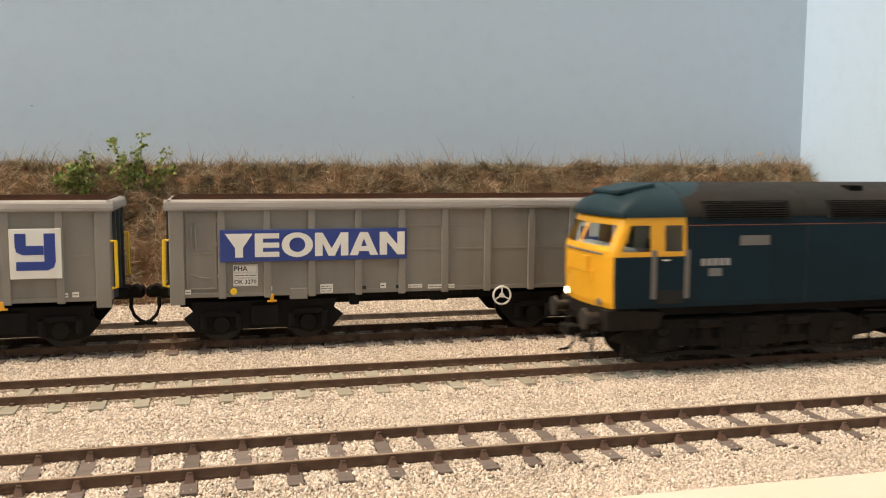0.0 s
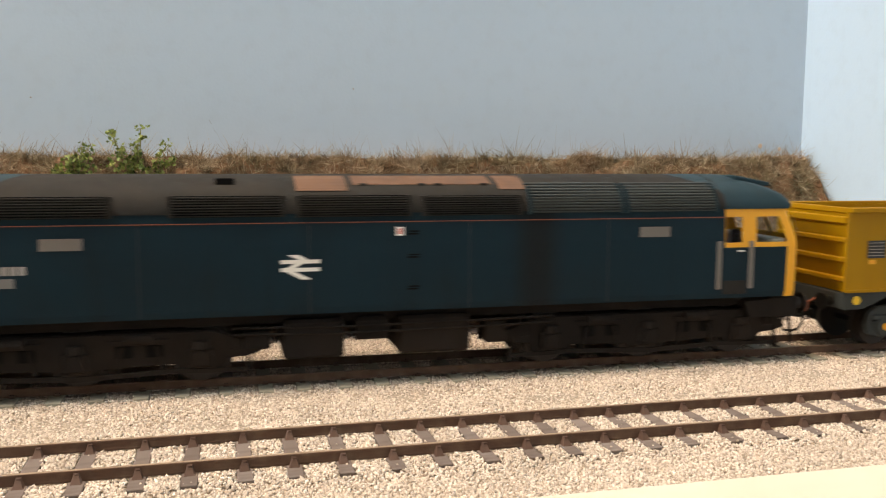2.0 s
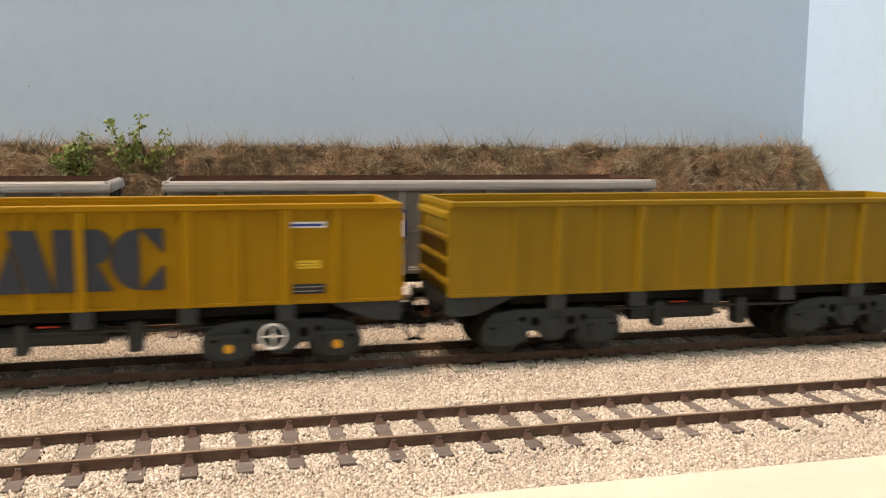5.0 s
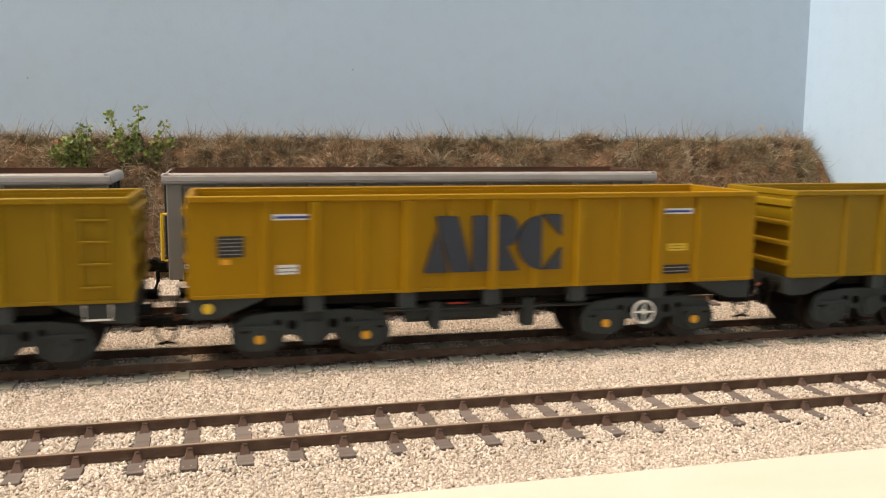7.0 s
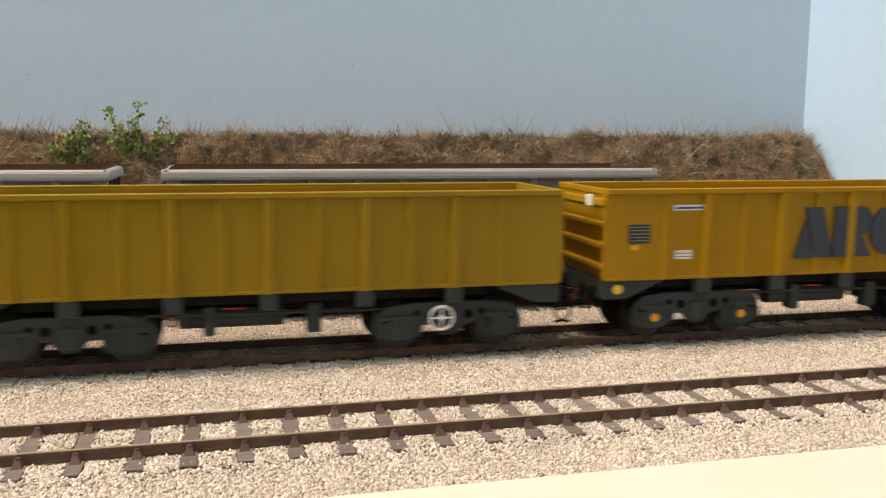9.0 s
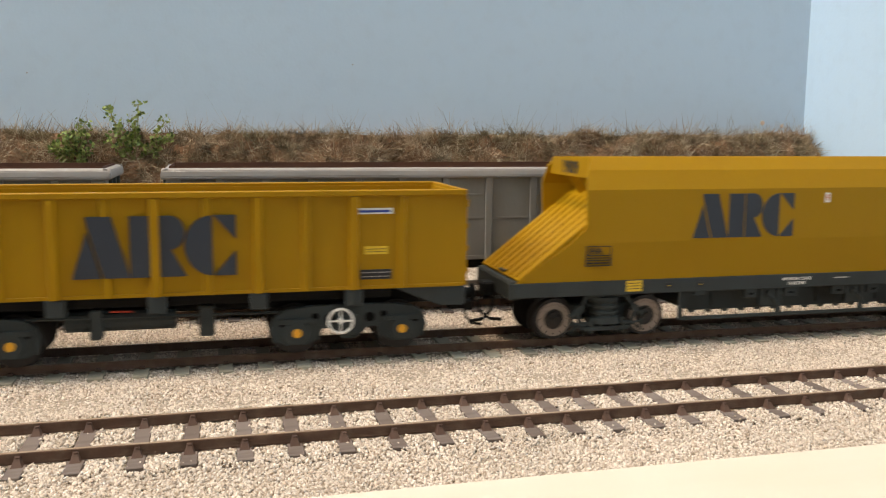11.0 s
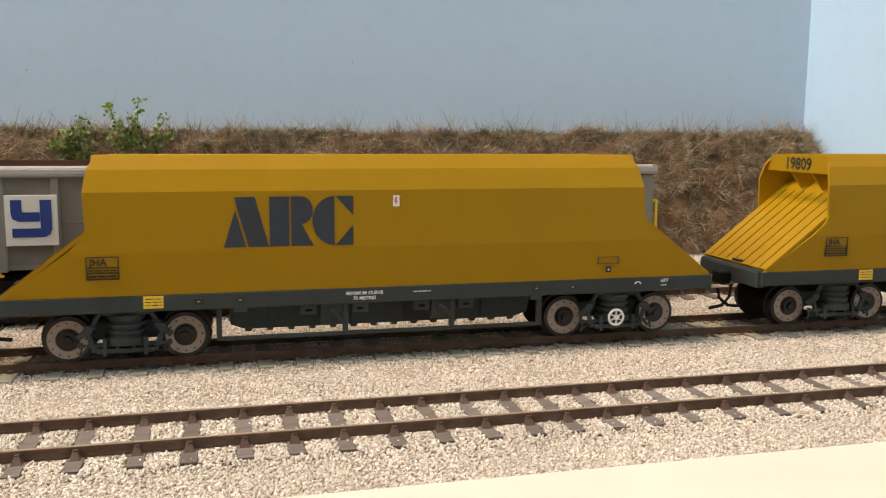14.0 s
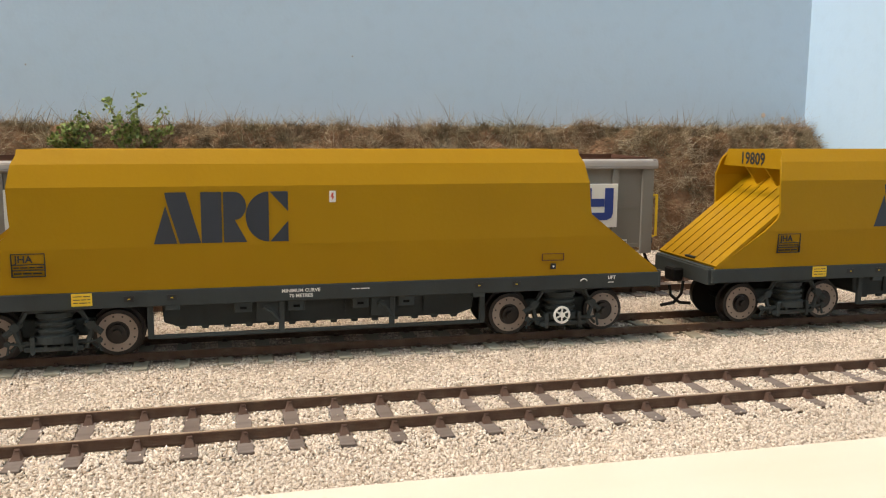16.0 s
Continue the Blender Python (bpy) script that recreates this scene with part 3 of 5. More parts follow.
def plate(name, x0, x1, z0, z1, y, mat, parent, label="", thick=.12):
    return part(name, box(x0, x1, y - thick, y + .05, z0, z1), mat, parent, label)


def text_bars(x0, x1, z0, z1, rows, y, mat, parent, seed=1):
    """Lines of writing too small to read, as plain bars."""
    rng = random.Random(seed)
    bm = bmesh.new()
    step = (z1 - z0) / rows
    for i in range(rows):
        a = x0
        while a < x1 - .4:
            b = min(x1, a + rng.uniform(.8, 2.2))
            add_box(bm, a, b, y - .06, y + .03, z0 + step * (i + .36), z0 + step * (i + .6))
            a = b + .3
    return part("lettering", bm, mat, parent)


def hand_wheel(x, y, z, r, spokes, parent, label="white-painted brake handwheel", mat=None):
    mat = mat or M["white"]
    bm = tube(circle_pts((0, 0, 0), r - .3, 28), .36, 6, True)
    for i in range(spokes):
        a = radians(90 + 360 * i / spokes)
        add_tube(bm, [(0, 0, 0), ((r - .3) * math.cos(a), 0, (r - .3) * math.sin(a))], .26, 5)
    add_cyl(bm, (0, -.5, 0), .75, 1.3, "y", 12)
    ob = part("handwheel", bm, mat, parent, label)
    ob.location = (x * MM, y * MM, z * MM)
    return ob


def turned(centre, profile, seg=24):
    """One body of revolution about an upright axis from (height, radius) steps."""
    bm = bmesh.new()
    rings = [[bm.verts.new((centre[0] + max(r, .01) * math.cos(2 * math.pi * i / seg), centre[1] + max(r, .01) * math.sin(2 * math.pi * i / seg), z)) for i in range(seg)] for z, r in profile]
    for a, b in zip(rings, rings[1:]):
        for i in range(seg):
            bm.faces.new((a[i], a[(i + 1) % seg], b[(i + 1) % seg], b[i]))
    bmesh.ops.recalc_face_normals(bm, faces=bm.faces)
    return bm


def wheelset(x, r, parent, face=None):
    """An axle with two flanged wheels; it turns about its own axle."""
    bm = cyl((0, -11.5, 0), 1.0, 23, "y", 10)
    for s in (-1, 1):
        add_cyl(bm, (0, s * 7.1, 0), r, s * 2.6, "y", 32)
        add_cyl(bm, (0, s * 6.6, 0), r + .8, s * .55, "y", 32)
        add_cyl(bm, (0, s * 9.7, 0), r * .38, s * .9, "y", 18)
        add_cyl(bm, (0, s * 10.6, 0), r * .2, s * .35, "y", 12)
    w = part("wheelset", bm, M["wheel_dark"], parent, "dark steel wheels on an axle")
    w.location = (x * MM, 0, r * MM)
    if face:
        for s in (-1, 1):
            ring = bmesh.new()
            seg, r0, r1 = 32, r * .5, r * .84
            a = [[ring.verts.new((q * math.cos(2 * math.pi * i / seg), s * yy, q * math.sin(2 * math.pi * i / seg))) for i in range(seg)] for q, yy in ((r0, 9.72), (r0, 9.95), (r1, 9.95), (r1, 9.72))]
            for u, v in zip(a, a[1:]):
                for i in range(seg):
                    ring.faces.new((u[i], u[(i + 1) % seg], v[(i + 1) % seg], v[i]))
            bmesh.ops.recalc_face_normals(ring, faces=ring.faces)
            part("wheel_face", ring, face, w, "tan-painted wheel face")
            bolts = bmesh.new()
            for i in range(12):
                t = 2 * math.pi * i / 12
                add_cyl(bolts, (r * .72 * math.cos(t), s * 9.9, r * .72 * math.sin(t)), .24, s * .12, "y", 6)
            part("bolts", bolts, M["wheel_dark"], w)
    WHEELS.append((w, x, r, parent))
    return w


WHEELS = []


def logo_shapes(x0, z0, w, h, y, depth, parent):
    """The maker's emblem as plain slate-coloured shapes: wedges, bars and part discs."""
    def put(pts):
        bm = bmesh.new()
        add_prism(bm, [(x0 + (px - 341) / 230 * w, z0 + (440 - py) / 90 * h) for px, py in pts], y - depth, y + .1)
        part("emblem_shape", bm, M["letter_grey"], parent, "slate grey painted emblem shape")

    put([(341, 440), (362, 373), (380, 440)])
    put([(361, 350), (396, 350), (420, 440), (384, 440), (364, 366)])
    put([(421, 350), (456, 350), (456, 440), (421, 440)])
    bowl = [(478 + 20 * math.cos(a), 375 + 25 * math.sin(a)) for a in [radians(-90 + 15 * i) for i in range(13)]]
    put([(459, 350)] + bowl + [(499, 440), (459, 440)])
    put([(537, 350)] + [(537 - 40 * math.sin(a), 395 - 45 * math.cos(a)) for a in [radians(12 * i) for i in range(1, 15)]] + [(537, 440)])
    put([(539, 350), (571, 350), (571, 386)])
    put([(539, 440), (571, 403), (571, 440)])


def coupling(x, direction, parent, mat, drop=True):
    """A hook box with a hanging wire loop at a vehicle's end."""
    d = direction
    bm = box(min(x, x + d * 6), max(x, x + d * 6), -2.2, 2.2, 8.2, 10.2, .3)
    add_box(bm, min(x + d * 4, x + d * 7), max(x + d * 4, x + d * 7), -3.2, 3.2, 8.0, 10.6, .3)
    c = part("coupling", bm, mat, parent, "black tension-lock coupling")
    if drop:
        part("loop", tube([(x + d * 4.5, -3, 8.4), (x + d * 4.8, -3, 6), (x + d * 6.5, -3, 4.2), (x + d * 9, -3, 3.8), (x + d * 9.5, -3, 3.8)], .38, 6), mat, c)
    return c


# ---------------------------------------------------------------- locomotive
LOCO_Z = [(17.4, 17.3, 119.6, 3.0), (19, 17.5, 119.9, 3.2), (25, 17.5, 120.1, 3.4), (31.8, 17.5, 120.1, 3.4), (33.2, 17.45, 120.0, 3.4), (34.6, 17.4, 119.6, 3.2), (40.4, 16.95, 117.3, 2.8), (41.4, 16.85, 117.0, 2.8), (42.6, 16.7, 116.6, 2.6)]
LOCO_ROOF = [(42.6, 17.0, 117.6, 3.0), (43.6, 17.0, 118.0, 3.2), (45, 16.5, 117.3, 3.6), (46.6, 15.6, 115.5, 4.2), (48.4, 13.8, 111.5, 5.0), (49.9, 10.8, 107, 5.5), (51.1, 7, 104, 5), (51.8, 3, 101.5, 3), (52.0, .8, 100, 1)]
SIDE_X = [98.3, 99.4, 104.8, 109.2]


def contour(z, hw, xe, bow, stations):
    f = xe - 1.2
    sx = [s * min(1.0, f / 113) for s in stations] + [f - 1.3, f]
    rx = [(s - d) * min(1.0, f / 113) for s, d in zip(stations, (1.7, 2.6, 2.9, 2.7))] + [f - 2.4, f]
    side = [-s for s in reversed(sx)] + [-57, -19, 19, 57] + rx
    cols = [-.97, -.86, -.45, -.06, .06, .45, .86, .97]
    pts = [(x, -hw, z) for x in side]
    pts += [(xe + bow * (1 - c * c) if abs(c) < .95 else xe - .2, c * hw, z) for c in cols]
    pts += [(x, hw, z) for x in reversed(side)]
    pts += [(-(xe + bow * (1 - c * c)) if abs(c) < .95 else -(xe - .2), c * hw, z) for c in reversed(cols)]
    return pts


def loft(levels, stations, classify, top=False):
    """Stack contours; classify sorts faces into separate meshes (None leaves an opening)."""
    rings = [contour(*lv, stations) for lv in levels]
    out = {}
    n = len(rings[0])
    for a, b in zip(rings, rings[1:]):
        for i in range(n):
            j = (i + 1) % n
            quad = [Vector(p) for p in (a[i], a[j], b[j], b[i])]
            key = classify(sum(quad, Vector()) / 4)
            if key:
                bm = out.setdefault(key, bmesh.new())
                bm.faces.new([bm.verts.new(q) for q in quad])
    if top:
        key = classify(Vector((0, 0, levels[-1][0])))
        bm = out.setdefault(key, bmesh.new())
        bm.faces.new([bm.verts.new(p) for p in rings[-1]])
    for bm in out.values():
        bmesh.ops.remove_doubles(bm, verts=bm.verts, dist=.001)
        bmesh.ops.recalc_face_normals(bm, faces=bm.faces)
    return out


def roof_half_width(z):
    return float(np.interp(z, [40.4, 42.6] + [r[0] for r in LOCO_ROOF[1:]], [16.95, 17.0] + [r[1] for r in LOCO_ROOF[1:]]))


def roof_length(z):
    return float(np.interp(z, [r[0] for r in LOCO_ROOF], [r[2] for r in LOCO_ROOF]))


def loco_bogie(cx, parent):
    bm = bmesh.new()
    b = box(-30, 30, -10.5, 10.5, 10, 13.5, .4)
    bo = part("bogie", b, M["loco_frame"], parent, "grimy brown-black three-axle bogie")
    bo.location = (cx * MM, 0, 0)
    for s in (-1, 1):
        # upper beam that dips at both ends, pedestals round the axles and a lower tie bar
        y0, y1 = sorted((s * 13.2, s * 14.6))
        beam = [(-44, 8.2), (-42.5, 10.2), (-38, 11.6), (-32, 13.6), (32, 13.6), (38, 11.6), (42.5, 10.2), (44, 8.2), (41, 7.0), (36.5, 6.6), (31, 5.2), (22, 5.6), (8, 5.0), (-8, 5.0), (-22, 5.6), (-31, 5.2), (-36.5, 6.6), (-41, 7.0)]
        fr = part("side_frame", prism(beam, y0, y1, "y", .25), M["loco_frame"], bo)
        for ax in (-29, 0, 29):
            for q in (-1, 1):
                leg = [(ax + q * 3.1, 11), (ax + q * 7.4, 11), (ax + q * 6.6, 6.8), (ax + q * 5.2, 3.9), (ax + q * 3.1, 3.9)]
                part("pedestal", prism(leg, y0, y1, "y", .2), M["loco_frame"], bo)
            bits = bmesh.new()
            b0, b1 = sorted((s * 13.6, s * 15.6))
            add_box(bits, ax - 2.9, ax + 2.9, b0, b1, 4.6, 9.4, .4)
            add_cyl(bits, (ax, s * 15.6, 7.1), 1.9, s * .7, "y", 14)
            add_cyl(bits, (ax, s * 14.6, 9.3), 2.0, 1.9, "z", 12)
            part("axle_box", bits, M["loco_frame"], bo)
        for ax in (-14.5, 14.5):
            g0, g1 = sorted((s * 14.4, s * 15.3))
            # Flat black pads stand for shaded recesses in the beam.
            for q in (-3.6, 3.6):
                part("recess", box(ax + q - 2.0, ax + q + 2.0, *sorted((s * 14.5, s * 14.68)), 7.6, 10.6, .05), M["gap"], bo)
            part("brake_cylinder", cyl((ax - 3.4, s * 15.1, 12.2), 1.35, 6.8, "x", 14), M["loco_frame"], bo)
            part("equaliser", prism([(ax - 7.4, 12.0), (ax + 7.4, 12.0), (ax + 5, 10.8), (ax - 5, 10.8)], g0, g1), M["loco_frame"], bo)
            hang = tube([(ax - 4, s * 14.8, 10.4), (ax - 5.2, s * 14.8, 4.4)], .5, 5)
            add_tube(hang, [(ax + 4, s * 14.8, 10.4), (ax + 5.2, s * 14.8, 4.4)], .5, 5)
            add_box(hang, ax - 6.4, ax - 4.6, *sorted((s * 12, s * 14)), 4.2, 8.6, .2)
            add_box(hang, ax + 4.6, ax + 6.4, *sorted((s * 12, s * 14)), 4.2, 8.6, .2)
            part("brake_hanger", hang, M["loco_frame"], bo)
        part("tie_bar", prism([(-40, 3.0), (-22, 3.4), (0, 2.4), (22, 3.4), (40, 3.0), (40, 4.0), (22, 4.5), (0, 3.7), (-22, 4.5), (-40, 4.0)], *sorted((s * 14.6, s * 15.3))), M["loco_frame"], bo)
        for ax in (-40, 40):
            part("guard_iron", tube([(ax, s * 14.4, 9), (ax * 1.02, s * 14.8, 2.0)], .5, 5), M["loco_frame"], bo)
            part("foot_step", tube([(ax * .96, s * 15.2, 13), (ax * .96, s * 16, 9), (ax * .9, s * 16, 9), (ax * .9, s * 15.2, 13)], .3, 5), M["loco_frame"], bo)
    for ax in (-29, 0, 29):
        wheelset(cx + ax, 7.3, parent)
    return bo


def locomotive():
    t = thing("locomotive", 0, B, 0, "weathered blue diesel locomotive with yellow cab ends, hauling the train", "locomotive")

    def sort_body(c):
        ax = abs(c.x)
        end = ax > 118.2 - max(0, c.z - 34) * .42 and abs(c.y) < 17.3
        if end and abs(c.y) < .98 * 17:
            if 34.6 < c.z < 40.4 and .06 * 17 < abs(c.y) < .86 * 17:
                return None
            return "cab_front_l" if c.x < 0 else "cab_front_r"
        near = c.x > 0
        if near and ax > 116.5 and c.z < 34:
            return "cab_front_r"
        if ax > (96.6 if near else 98.3) and c.z > 31.8:
            small, large = ((96.8, 101.9), (106.5, 117.0)) if near else ((99.4, 104.8), (109.2, 117.0))
            if 33.2 < c.z < 40.4 and (small[0] < ax < small[1] or large[0] < ax < large[1] - (c.z - 34) * .3):
                return None
            return ("cab_band_l" if c.x < 0 else "cab_band_r") + ("n" if c.y < 0 else "f")
        return "body"

    shells = loft(LOCO_Z, SIDE_X, sort_body)
    for key, bm in shells.items():
        if key == "body":
            part("body", bm, M["loco_blue"], t, "dark rail-blue body sides, dulled by grime")
        elif key.startswith("cab_front"):
            part("cab_front", bm, M["cab_yellow"], t, "warning-yellow cab front")
        else:
            part("cab_window_surround", bm, M["cab_yellow"], t, "warning-yellow cab side window surround")
    roof = loft(LOCO_ROOF, SIDE_X, lambda c: ("dome_l" if c.x < 0 else "dome_r") if abs(c.x) > (96.6 if c.x > 0 else 98.3) * min(1.0, (roof_length(c.z) - 1.2) / 113) else "roof", True)
    part("roof", roof["roof"], M["roof_grey"], t, "sooty dark grey roof", True)
    for key in ("dome_l", "dome_r"):
        part("cab_roof", roof[key], M["dome_blue"], t, "blue domed cab roof", True)
    for s in (-1, 1):
        v = prism([(s * 104, 51.9), (s * 115.8, 49.8), (s * 115.8, 48.6), (s * 104, 49.5)], -9, 9, "y", .3)
        part("roof_visor", v, M["dome_blue"], t)
        # cab inside: floor, bulkhead, desk and seats
        part("cab_floor", box(min(s * 97.6, s * 118.5), max(s * 97.6, s * 118.5), -16.4, 16.4, 29.6, 30.4), M["cab_inside"], t)
        part("bulkhead", box(*sorted((s * (95.4 if s > 0 else 97), s * (96.1 if s > 0 else 97.8))), -16.3, 16.3, 18, 43), M["cab_inside"], t)
        part("control_desk", box(min(s * 112.5, s * 117.5), max(s * 112.5, s * 117.5), -15.5, 15.5, 30.4, 34.0, .5), M["cab_inside"], t)
        for y in (-9.5, 9.5):
            sb = box(min(s * 105, s * 108.5), max(s * 105, s * 108.5), y - 2.5, y + 2.5, 30.4, 33.4, .4)
            add_box(sb, min(s * 104.4, s * 105.4), max(s * 104.4, s * 105.4), y - 2.2, y + 2.2, 32, 36.2, .3)
            part("driver_seat", sb, M["seat"], t)
        for y in (-1, 1):
            wy0, wy1 = sorted((y * 1.3, y * 14.6))
            g = prism([(s * 122.2, 34.4), (s * 122.0, 34.4), (s * 119.3, 40.6), (s * 119.5, 40.6)], wy0, wy1)
            o = part("windscreen", g, M["glass"], t, "cab windscreen pane")
            o.visible_shadow = False
            for x0, x1 in (((96.6, 102.1), (106.3, 117.2)) if s > 0 else ((99.2, 105), (109, 117.2))):
                py0, py1 = sorted((y * 16.55, y * 16.75))
                p = box(min(s * x0, s * x1), max(s * x0, s * x1), py0, py1, 33.0, 40.6)
                o = part("side_window", p, M["glass"], t, "cab side window pane")
                o.visible_shadow = False
            # grey grab rails beside the cab door, door and step
            back = 3.1 if s > 0 else 0
            for x in (97.2 - back, 107.3 - back):
                gy0, gy1 = sorted((y * 17.4, y * 17.75))
                part("grab_rail", box(min(s * x, s * (x + 1.5)), max(s * x, s * (x + 1.5)), gy0, gy1, 20, 33.6, .12), M["dull_plate"], t, "grey recessed grab rail")
            dy0, dy1 = sorted((y * 17.3, y * 17.62))
            door = bmesh.new()
            add_box(door, *sorted((s * (98.9 - back), s * (107 - back))), dy0, dy1, 18.4, 31.6, .1)
            part("cab_door", door, M["loco_blue"], t)
            # Darker sheet over the bottom of the door.
            part("kick_plate", box(*sorted((s * (99.2 - back), s * (106.7 - back))), *sorted((y * 17.6, y * 17.72)), 18.6, 22.4), M["roof_grey"], t)
            hy0, hy1 = sorted((y * 17.6, y * 17.9))
            part("door_handle", box(*sorted((s * (103.6 - back), s * (105.6 - back))), hy0, hy1, 30.6, 31.0), M["white"], t)
        # cab front fittings
        xf = s * 123.45
        part("front_handrail", tube([(s * 121.7, -13, 32.4), (s * 123.0, -8, 32.6), (s * 123.9, 0, 32.8), (s * 123.0, 8, 32.6), (s * 121.7, 13, 32.4)], .28, 6), M["hand_grey"], t)
        part("headcode_panel", box(min(xf - s * 1, xf + s * .2), max(xf - s * 1, xf + s * .2), -7.5, 7.5, 26.6, 31.4, .2), M["cab_yellow"], t, "yellow-painted marker light panel")
        for y in (-11.6, 11.6):
            lit = s < 0 and y > 0
            part("headlight", cyl((s * 121.0, y, 18.9), 1.05, s * 1.0, "x", 16), M["glow"] if lit else M["hand_grey"], t, "glowing white headlight" if lit else "unlit grey lamp")
            part("lamp_bracket", box(min(s * 121.5, s * 123), max(s * 121.5, s * 123), y * .72 - .8, y * .72 + .8, 24.5, 27.5, .2), M["cab_yellow"], t)
        # buffer beam, buffers and screw coupling
        part("buffer_beam", box(min(s * 112, s * 121.5), max(s * 112, s * 121.5), -16.8, 16.8, 11.2, 17.2, .4), M["loco_frame"], t, "grimy buffer beam")
        for y in (-11.4, 11.4):
            bf = cyl((s * 121.3, y, 14.2), 1.7, s * 4.6, "x", 16)
            add_cyl(bf, (s * 125.6, y, 14.2), 3.1, s * .9, "x", 22, 2.8)
            part("buffer", bf, M["wheel_dark"], t, "dark round buffer")
        hoses = bmesh.new()
        for y in (-7, -4.6, 4.6, 7):
            add_tube(hoses, [(s * 121.6, y, 13.5), (s * 123.4, y, 12.4), (s * 123.6, y, 9), (s * 122.6, y, 6.2)], .4, 5)
        part("brake_hoses", hoses, M["black"], t)
        part("front_valance", prism([(s * 121, 11.4), (s * 106, 11.4), (s * 104, 16), (s * 121, 17)], -16.6, 16.6, "y"), M["loco_frame"], t)
        part("snow_guard", tube([(s * 122.5, -11, 11), (s * 123.5, -11, 4), (s * 124.2, -10, 2.0)], .45, 5), M["wheel_dark"], t)
        coupling(s * 120.5, s, t, M["black"])
    # roof louvres and grilles on both flanks
    for y in (-1, 1):
        for x0, x1, n, z0, z1 in ((-92.8, -66.2, 8, 41.9, 47), (-52.4, -25.7, 8, 41.9, 47), (-21.9, 6.2, 9, 41.7, 47), (10, 36, 9, 41.7, 46.8)):
            # A black backing stands for the shade between the slats.
            back = bmesh.new()
            for i in range(7):
                za, zb = z0 + (z1 - z0) * i / 7, z0 + (z1 - z0) * (i + 1) / 7
                w = roof_half_width((za + zb) / 2)
                add_box(back, x0, x1, min(y * (w - .6), y * (w + .12)), max(y * (w - .6), y * (w + .12)), za, zb)
            lv = part("louvre", back, M["gap"], t, "ventilation louvre with its shaded gaps painted black")
            for i in range(n):
                z = z0 + (z1 - z0) * (i + .5) / n
                w = roof_half_width(z)
                slat = prism([(y * (w - .2), z + .16), (y * (w + .75), z - .04), (y * (w + .75), z - .2), (y * (w - .2), z + .0)], x0 + .2, x1 - .2, "x")
                part("slat", slat, M["roof_grey"], lv)
            for xx in (x0, x1):
                slats = bmesh.new()
                for i in range(4):
                    z = z0 + (z1 - z0) * (i + .5) / 4
                    w = roof_half_width(z)
                    add_box(slats, xx - .5, xx + .5, min(y * (w - .4), y * (w + .5)), max(y * (w - .4), y * (w + .5)), z - .7, z + .7)
                part("louvre_frame", slats, M["roof_grey"], lv)
        for x0, x1 in ((39, 65), (67, 93.5)):
            # Black block behind the shutters, again for shade between slats.
            back = box(x0 + .2, x1 - .2, *sorted((y * 12.5, y * 15.2)), 42.4, 47.5)
            lv = part("radiator_grille", back, M["gap"], t, "sloping radiator shutter grille")
            for i in range(11):
                z = 42.4 + i * .72
                w = roof_half_width(z)
                slat = prism([(y * (w - .3), z + .4), (y * (w + .5), z + .12), (y * (w + .5), z - .2), (y * (w - .3), z - .05)], x0, x1, "x")
                part("slat", slat, M["frame_grey"], lv)
            for xx in (x0 - .6, x1 - .2):
                fr = bmesh.new()
                for i in range(11):
                    z = 42.2 + i * .72
                    w = roof_half_width(z)
                    add_box(fr, xx, xx + .8, min(y * (w - .4), y * (w + .7)), max(y * (w - .4), y * (w + .7)), z - .4, z + .4)
                part("grille_frame", fr, M["dome_blue"], lv)
        yy = y * 17.0
        part("cantrail_stripe", box(-97.5, 97.5, min(yy - y * .15, yy + y * .12), max(yy - y * .15, yy + y * .12), 40.22, 40.42), M["stripe"], t, "thin faded red cantrail stripe")
    # rusty roof panels over the engine, exhaust port
    for x0, x1, low in ((-22.2, -9.3, 48.1), (-7.6, 29.4, 49.5), (31.1, 38.6, 48.3)):
        for y in (-1, 1):
            zs = [low + (51.6 - low) * k / 5 for k in range(6)]
            outline = [(y * (roof_half_width(z) + .25), z + .05) for z in zs] + [(y * (roof_half_width(z) - .6), z - .25) for z in reversed(zs)]
            part("roof_panel", prism(outline, x0, x1, "x"), M["rust_panel"], t, "rusty brown roof access panel")
    for x in (-5, 10.4, 14.8, 27.4):
        w = roof_half_width(49.5)
        part("hinge", box(x - 1, x + 1, -w - .5, -w + .6, 49.2, 49.9, .1), M["roof_grey"], t)
    part("exhaust_port", box(-41.8, -37.2, -11.4, -7, 48.9, 51.2, .2), M["gap"], t, "black exhaust port")
    for x in (-98.6, -60, -24, 37.6, 66, 95.5):
        zs = [43.2, 44.6, 46.2, 47.8, 49.2, 50.4, 51.3, 51.9]
        for y in (-1, 1):
            outline = [(y * (roof_half_width(z) + .16), z + .08) for z in zs] + [(y * (roof_half_width(z) - .4), z - .2) for z in reversed(zs)]
            part("roof_seam", prism(outline, x - .22, x + .22, "x"), M["roof_grey"], t)
    # body side marks, plates and grilles
    for y in (-1, 1):
        w = y * 17.5

        def flat(name, x0, x1, z0, z1, mat, lab="", d=.12):
            a0, a1 = sorted((w - y * .05, w + y * d))
            return part(name, box(x0, x1, a0, a1, z0, z1), M[mat], t, lab)

        flat("blank_nameplate", -81.6, -72.2, 34.5, 37.3, "dull_plate", "dull weathered blank nameplate")
        flat("blank_nameplate", 70.4, 79.3, 35.2, 38, "dull_plate", "dull weathered blank nameplate")
